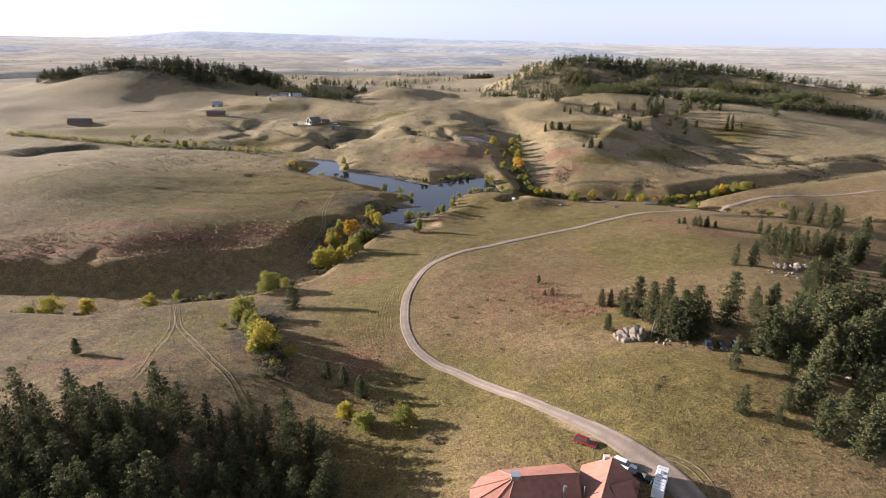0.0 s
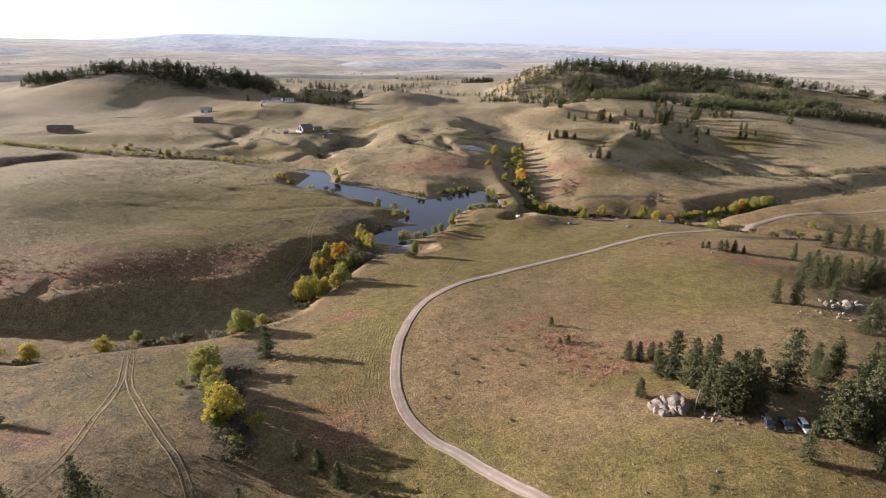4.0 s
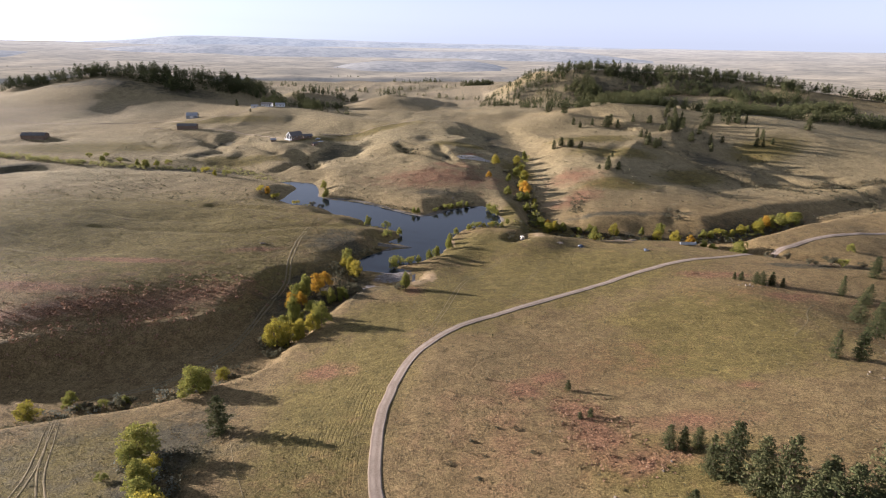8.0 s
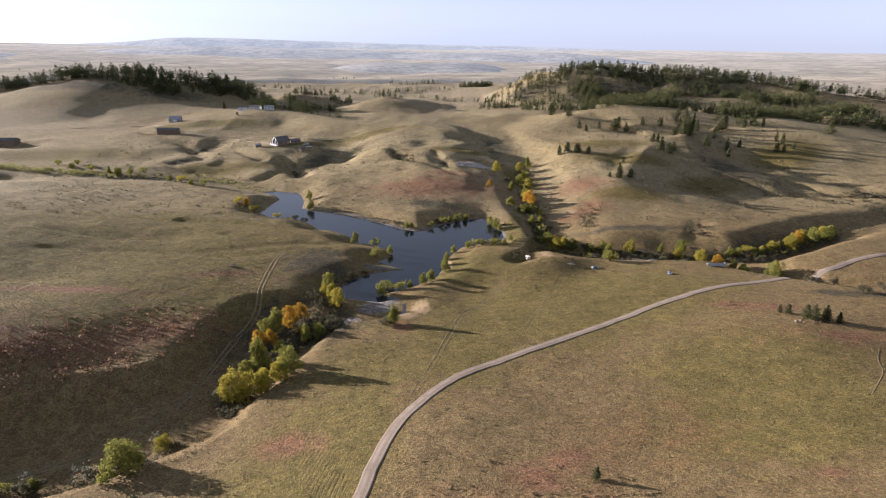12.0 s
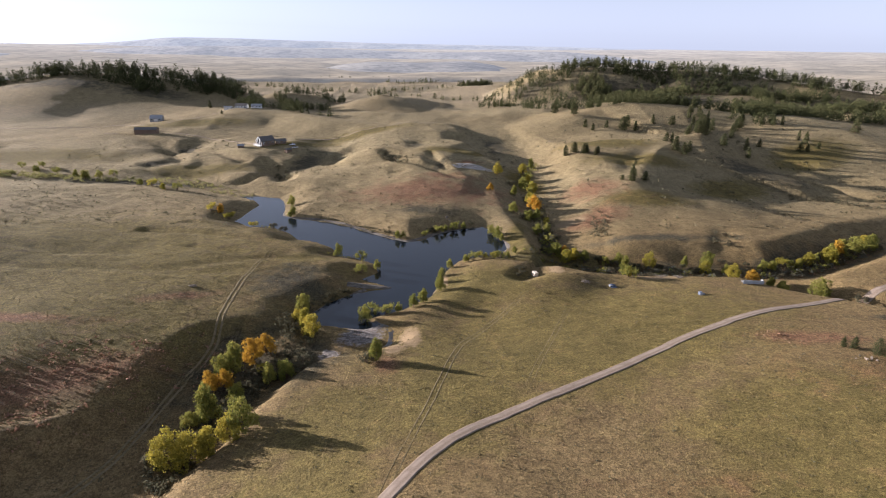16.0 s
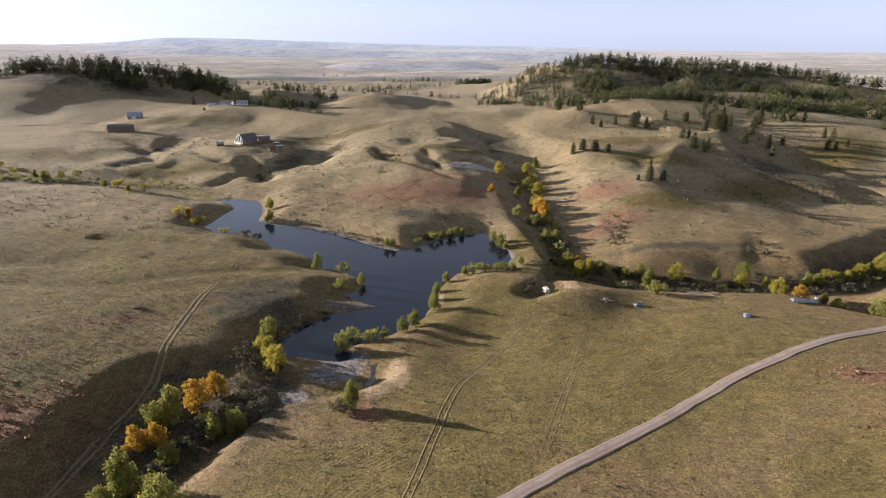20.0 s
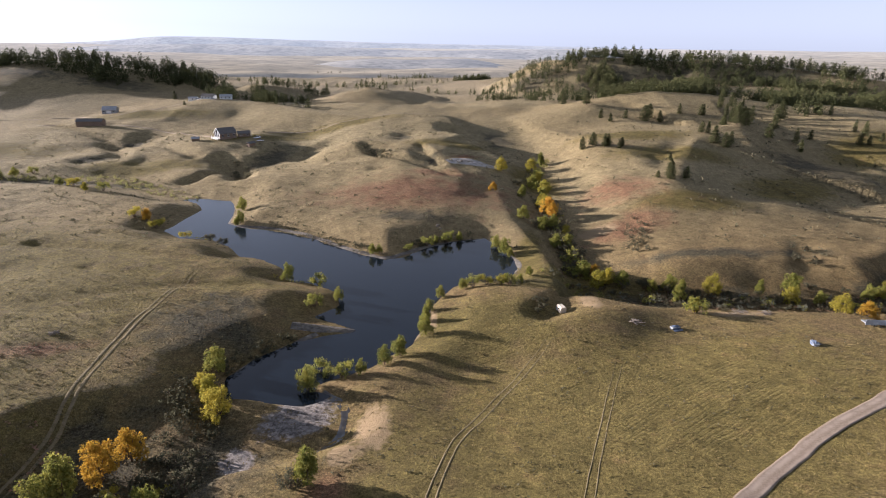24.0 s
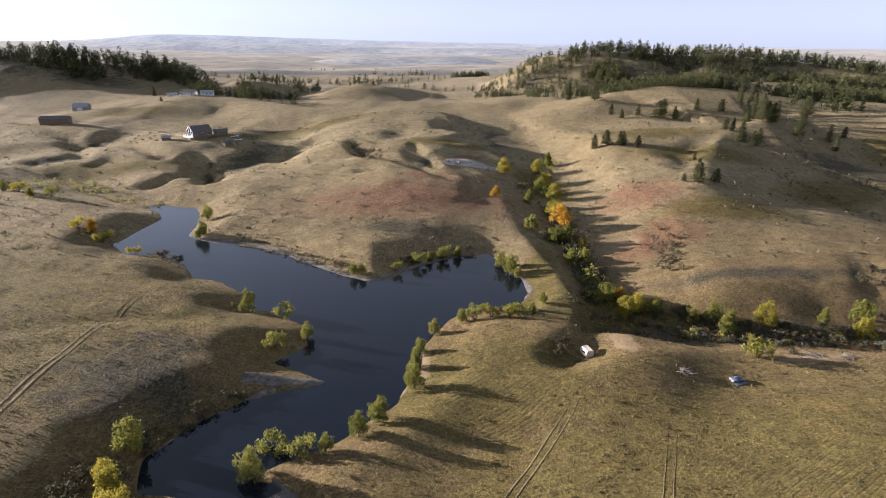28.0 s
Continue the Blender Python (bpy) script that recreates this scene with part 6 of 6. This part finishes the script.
def camper(x, y, turn):
    top = thing("white_camper", x, y, turn, "small white camper standing in the dug-out hollow", "trailer")
    part("body", prism([(-1.0, 0.5), (1.0, 0.5), (1.05, 2.0), (0.8, 2.4), (-0.8, 2.4), (-1.05, 2.0)], -1.5, 1.5), STUCCO, top)
    part("window", block(-0.6, 0.6, 1.02, 1.07, 1.3, 1.8), GLASS, top)
    part("door", block(1.0, 1.7, 1.02, 1.07, 0.6, 2.0), ROOF_GREY, top)
    part("drawbar", block(1.9, 2.9, -0.06, 0.06, 0.45, 0.55), GREY_STEEL, top)
    wheels(top, (0.0,), 0.9, 0.33)


camper(51.5, 406.5, 105)
for i, (x, y, h) in enumerate([(45.5, 408, 2.4), (43.5, 405.5, 1.8), (47.0, 411, 2.0), (44, 410.5, 2.2), (48.5, 403.5, 1.3)]):
    plant(SHRUB_MODELS[i % 3], x, y, h, 1.0, "grey-green shrub in the dug-out hollow", "shrub", "shrubs in the hollow")


PANEL_GREY = plain_material("blue_grey_panel_paint", (0.26, 0.29, 0.33), (0.36, 0.39, 0.43), 0.8, 0.6, 0.05)


def flatbed_trailer(x, y, turn):
    top = thing("flatbed_trailer", x, y, turn, "long grey flatbed trailer parked under yellow trees", "trailer")
    part("bed", block(-4.5, 4.5, -1.2, 1.2, 0.95, 1.2, 0.03), GREY_STEEL, top)
    for k in range(8):
        part("side_panel", block(-4.45 + k * 1.12, -3.4 + k * 1.12, -1.22, -1.16, 0.6, 2.3), PANEL_GREY, top)
    part("headboard", block(4.4, 4.5, -1.2, 1.2, 1.2, 2.1), GREY_STEEL, top)
    part("drawbar", block(4.5, 6.0, -0.1, 0.1, 0.8, 0.95), GREY_STEEL, top)
    wheels(top, (-2.2, -1.3), 1.05, 0.4)


flatbed_trailer(146, 393, -4)


def tarp_heap(x, y, turn, label):
    top = thing("tarp_heap", x, y, turn, label, "boat")
    bm = bmesh.new()
    bmesh.ops.create_icosphere(bm, subdivisions=3, radius=1)
    for v in bm.verts:
        n = noise.noise(v.co * 2.3) * 0.35
        v.co = Vector((v.co.x * 1.6 * (1 + n), v.co.y * 0.9 * (1 + n), max(-0.1, v.co.z * 1.15 * (1 + n))))
    part("tarp", bm, BLUE_TARP, top)
    part("hull", prism([(-0.5, 0.15), (0.5, 0.15), (0.8, 0.75), (-0.8, 0.75)], -1.5, 1.3), GREY_STEEL, top, "grey boat hull")
    part("ground_sheet", slab([(-1.4, -1.9, 0.12), (1.6, -1.8, 0.12), (1.9, -0.9, 0.12), (-1.4, -1.0, 0.12)], 0.06), BLUE_TARP, top)


tarp_heap(84, 393.5, 15, "small boat under crumpled blue tarpaulin")
tarp_heap(116, 377, 80, "blue-grey tarpaulin heap lying in the meadow")


def brush_pile(x, y, size, seed, label):
    top = thing("brush_pile", x, y, 0, label, "wood pile")
    rng = np.random.default_rng(seed)
    for _ in range(26):
        a, t = rng.uniform(0, 6.28), rng.uniform(-0.2, 0.45)
        c = rng.normal(0, size * 0.35, 2)
        l = rng.uniform(0.6, 1.4)
        d = (math.cos(a) * l, math.sin(a) * l, t)
        part("branch", bm_of(tube([(c[0] - d[0], c[1] - d[1], 0.1), (c[0] + d[0], c[1] + d[1], 0.35 + abs(t))], [0.09, 0.05], 5)), DEAD_WOOD, top)


brush_pile(72, 395, 3.2, 61, "low pile of grey cut branches in the meadow")
brush_pile(-98, 382, 1.2, 64, "dark weathered log heap in the pasture")
brush_pile(110, 405, 3.5, 62, "scattered grey branches and boards by the creek")
brush_pile(117, 403, 2.0, 63, "small heap of pale stones and boards")


# ---- rocks ----
def boulder_mesh(seed):
    bm = bmesh.new()
    bmesh.ops.create_icosphere(bm, subdivisions=3, radius=1)
    rng = np.random.default_rng(seed)
    cuts = [Vector(rng.normal(0, 1, 3)).normalized() for _ in range(9)]
    for v in bm.verts:
        d = v.co.normalized()
        k = min([1.0] + [rng_c / max(0.05, d.dot(c)) for c, rng_c in zip(cuts, (0.72, 0.8, 0.66, 0.85, 0.75, 0.7, 0.9, 0.78, 0.68)) if d.dot(c) > 0.05])
        v.co = d * k * (1 + 0.10 * noise.noise(d * 3 + Vector((seed, 0, 0))))
    bm.normal_update()
    me = bpy.data.meshes.new("boulder")
    bm.to_mesh(me)
    bm.free()
    me.materials.append(ROCK)
    return me


BOULDERS = [boulder_mesh(s) for s in (71, 72, 73, 74, 75)]


def boulders(cx, cy, rx, ry, count, big, seed, label, group):
    rng = np.random.default_rng(seed)
    for i in range(count):
        r, a = math.sqrt(rng.random()), rng.uniform(0, 6.283)
        x, y = cx + rx * r * math.cos(a), cy + ry * r * math.sin(a)
        s = max(0.3, big * (1.15 - 0.8 * r) * rng.uniform(0.35, 1.0))
        ob = new("boulder", BOULDERS[i % 5])
        ob.matrix_basis = pose(x, y, height_at(x, y) + s * 0.25, *rng.uniform(-40, 40, 2), rng.uniform(0, 360)) @ Matrix.Diagonal((s * rng.uniform(0.8, 1.3), s * rng.uniform(0.8, 1.2), s * rng.uniform(0.8, 1.5), 1))
        tagged(ob, label, "rock", group)


boulders(61, 163, 5.5, 4, 30, 3.6, 81, "pale weathered granite boulder under pines", "boulders of the rocky outcrop")
boulders(75, 157.5, 11, 5.5, 18, 1.0, 82, "small pale boulder at the foot of the pines", "boulders of the rocky outcrop")
boulders(160, 240, 12, 7, 34, 2.6, 83, "pale rounded rock on the wooded knoll", "rocks of the wooded knoll")
boulders(146, 228, 14, 6, 20, 0.9, 84, "small pale stone on the grassy knoll", "rocks of the wooded knoll")
boulders(124, 148, 20, 24, 46, 1.5, 85, "pale stone lying between pines on the slope", "rocks of the pine slope")
boulders(60.5, 136.5, 1.5, 1, 2, 0.8, 86, "single pale stone in dry grass", "stones in the grass")
boulders(40, 172, 30, 40, 9, 0.5, 87, "small pale stone in dry grass", "stones in the grass")
boulders(142, 312, 10, 3, 10, 0.7, 88, "small pale stone near the meadow pines", "stones in the grass")
boulders(12, 497, 3, 2, 3, 1.2, 89, "pale boulder at the edge of the brown hill", "rocks above the pond")
boulders(26, 600, 9, 4, 12, 0.9, 90, "grey stone on the rim of the gravel pit", "rocks of the gravel pit")


def dead_snag(x, y, h):
    top = thing("dead_tree", x, y, 0, "bare grey dead pine trunk leaning over rocks", "tree")
    part("trunk", bm_of(tube([(0, 0, -0.3), (0.2, 0.1, h * 0.5), (0.7, 0.2, h)], [0.2, 0.14, 0.04])), DEAD_WOOD, top)
    for k, a in enumerate((0.4, 2.3, 4.0, 5.2, 1.2)):
        z = h * (0.4 + 0.11 * k)
        part("limb", bm_of(tube([(0.3, 0.1, z), (0.3 + math.cos(a) * 1.3, 0.1 + math.sin(a) * 1.3, z + 0.4)], [0.06, 0.02], 4)), DEAD_WOOD, top)


dead_snag(66, 161, 7)
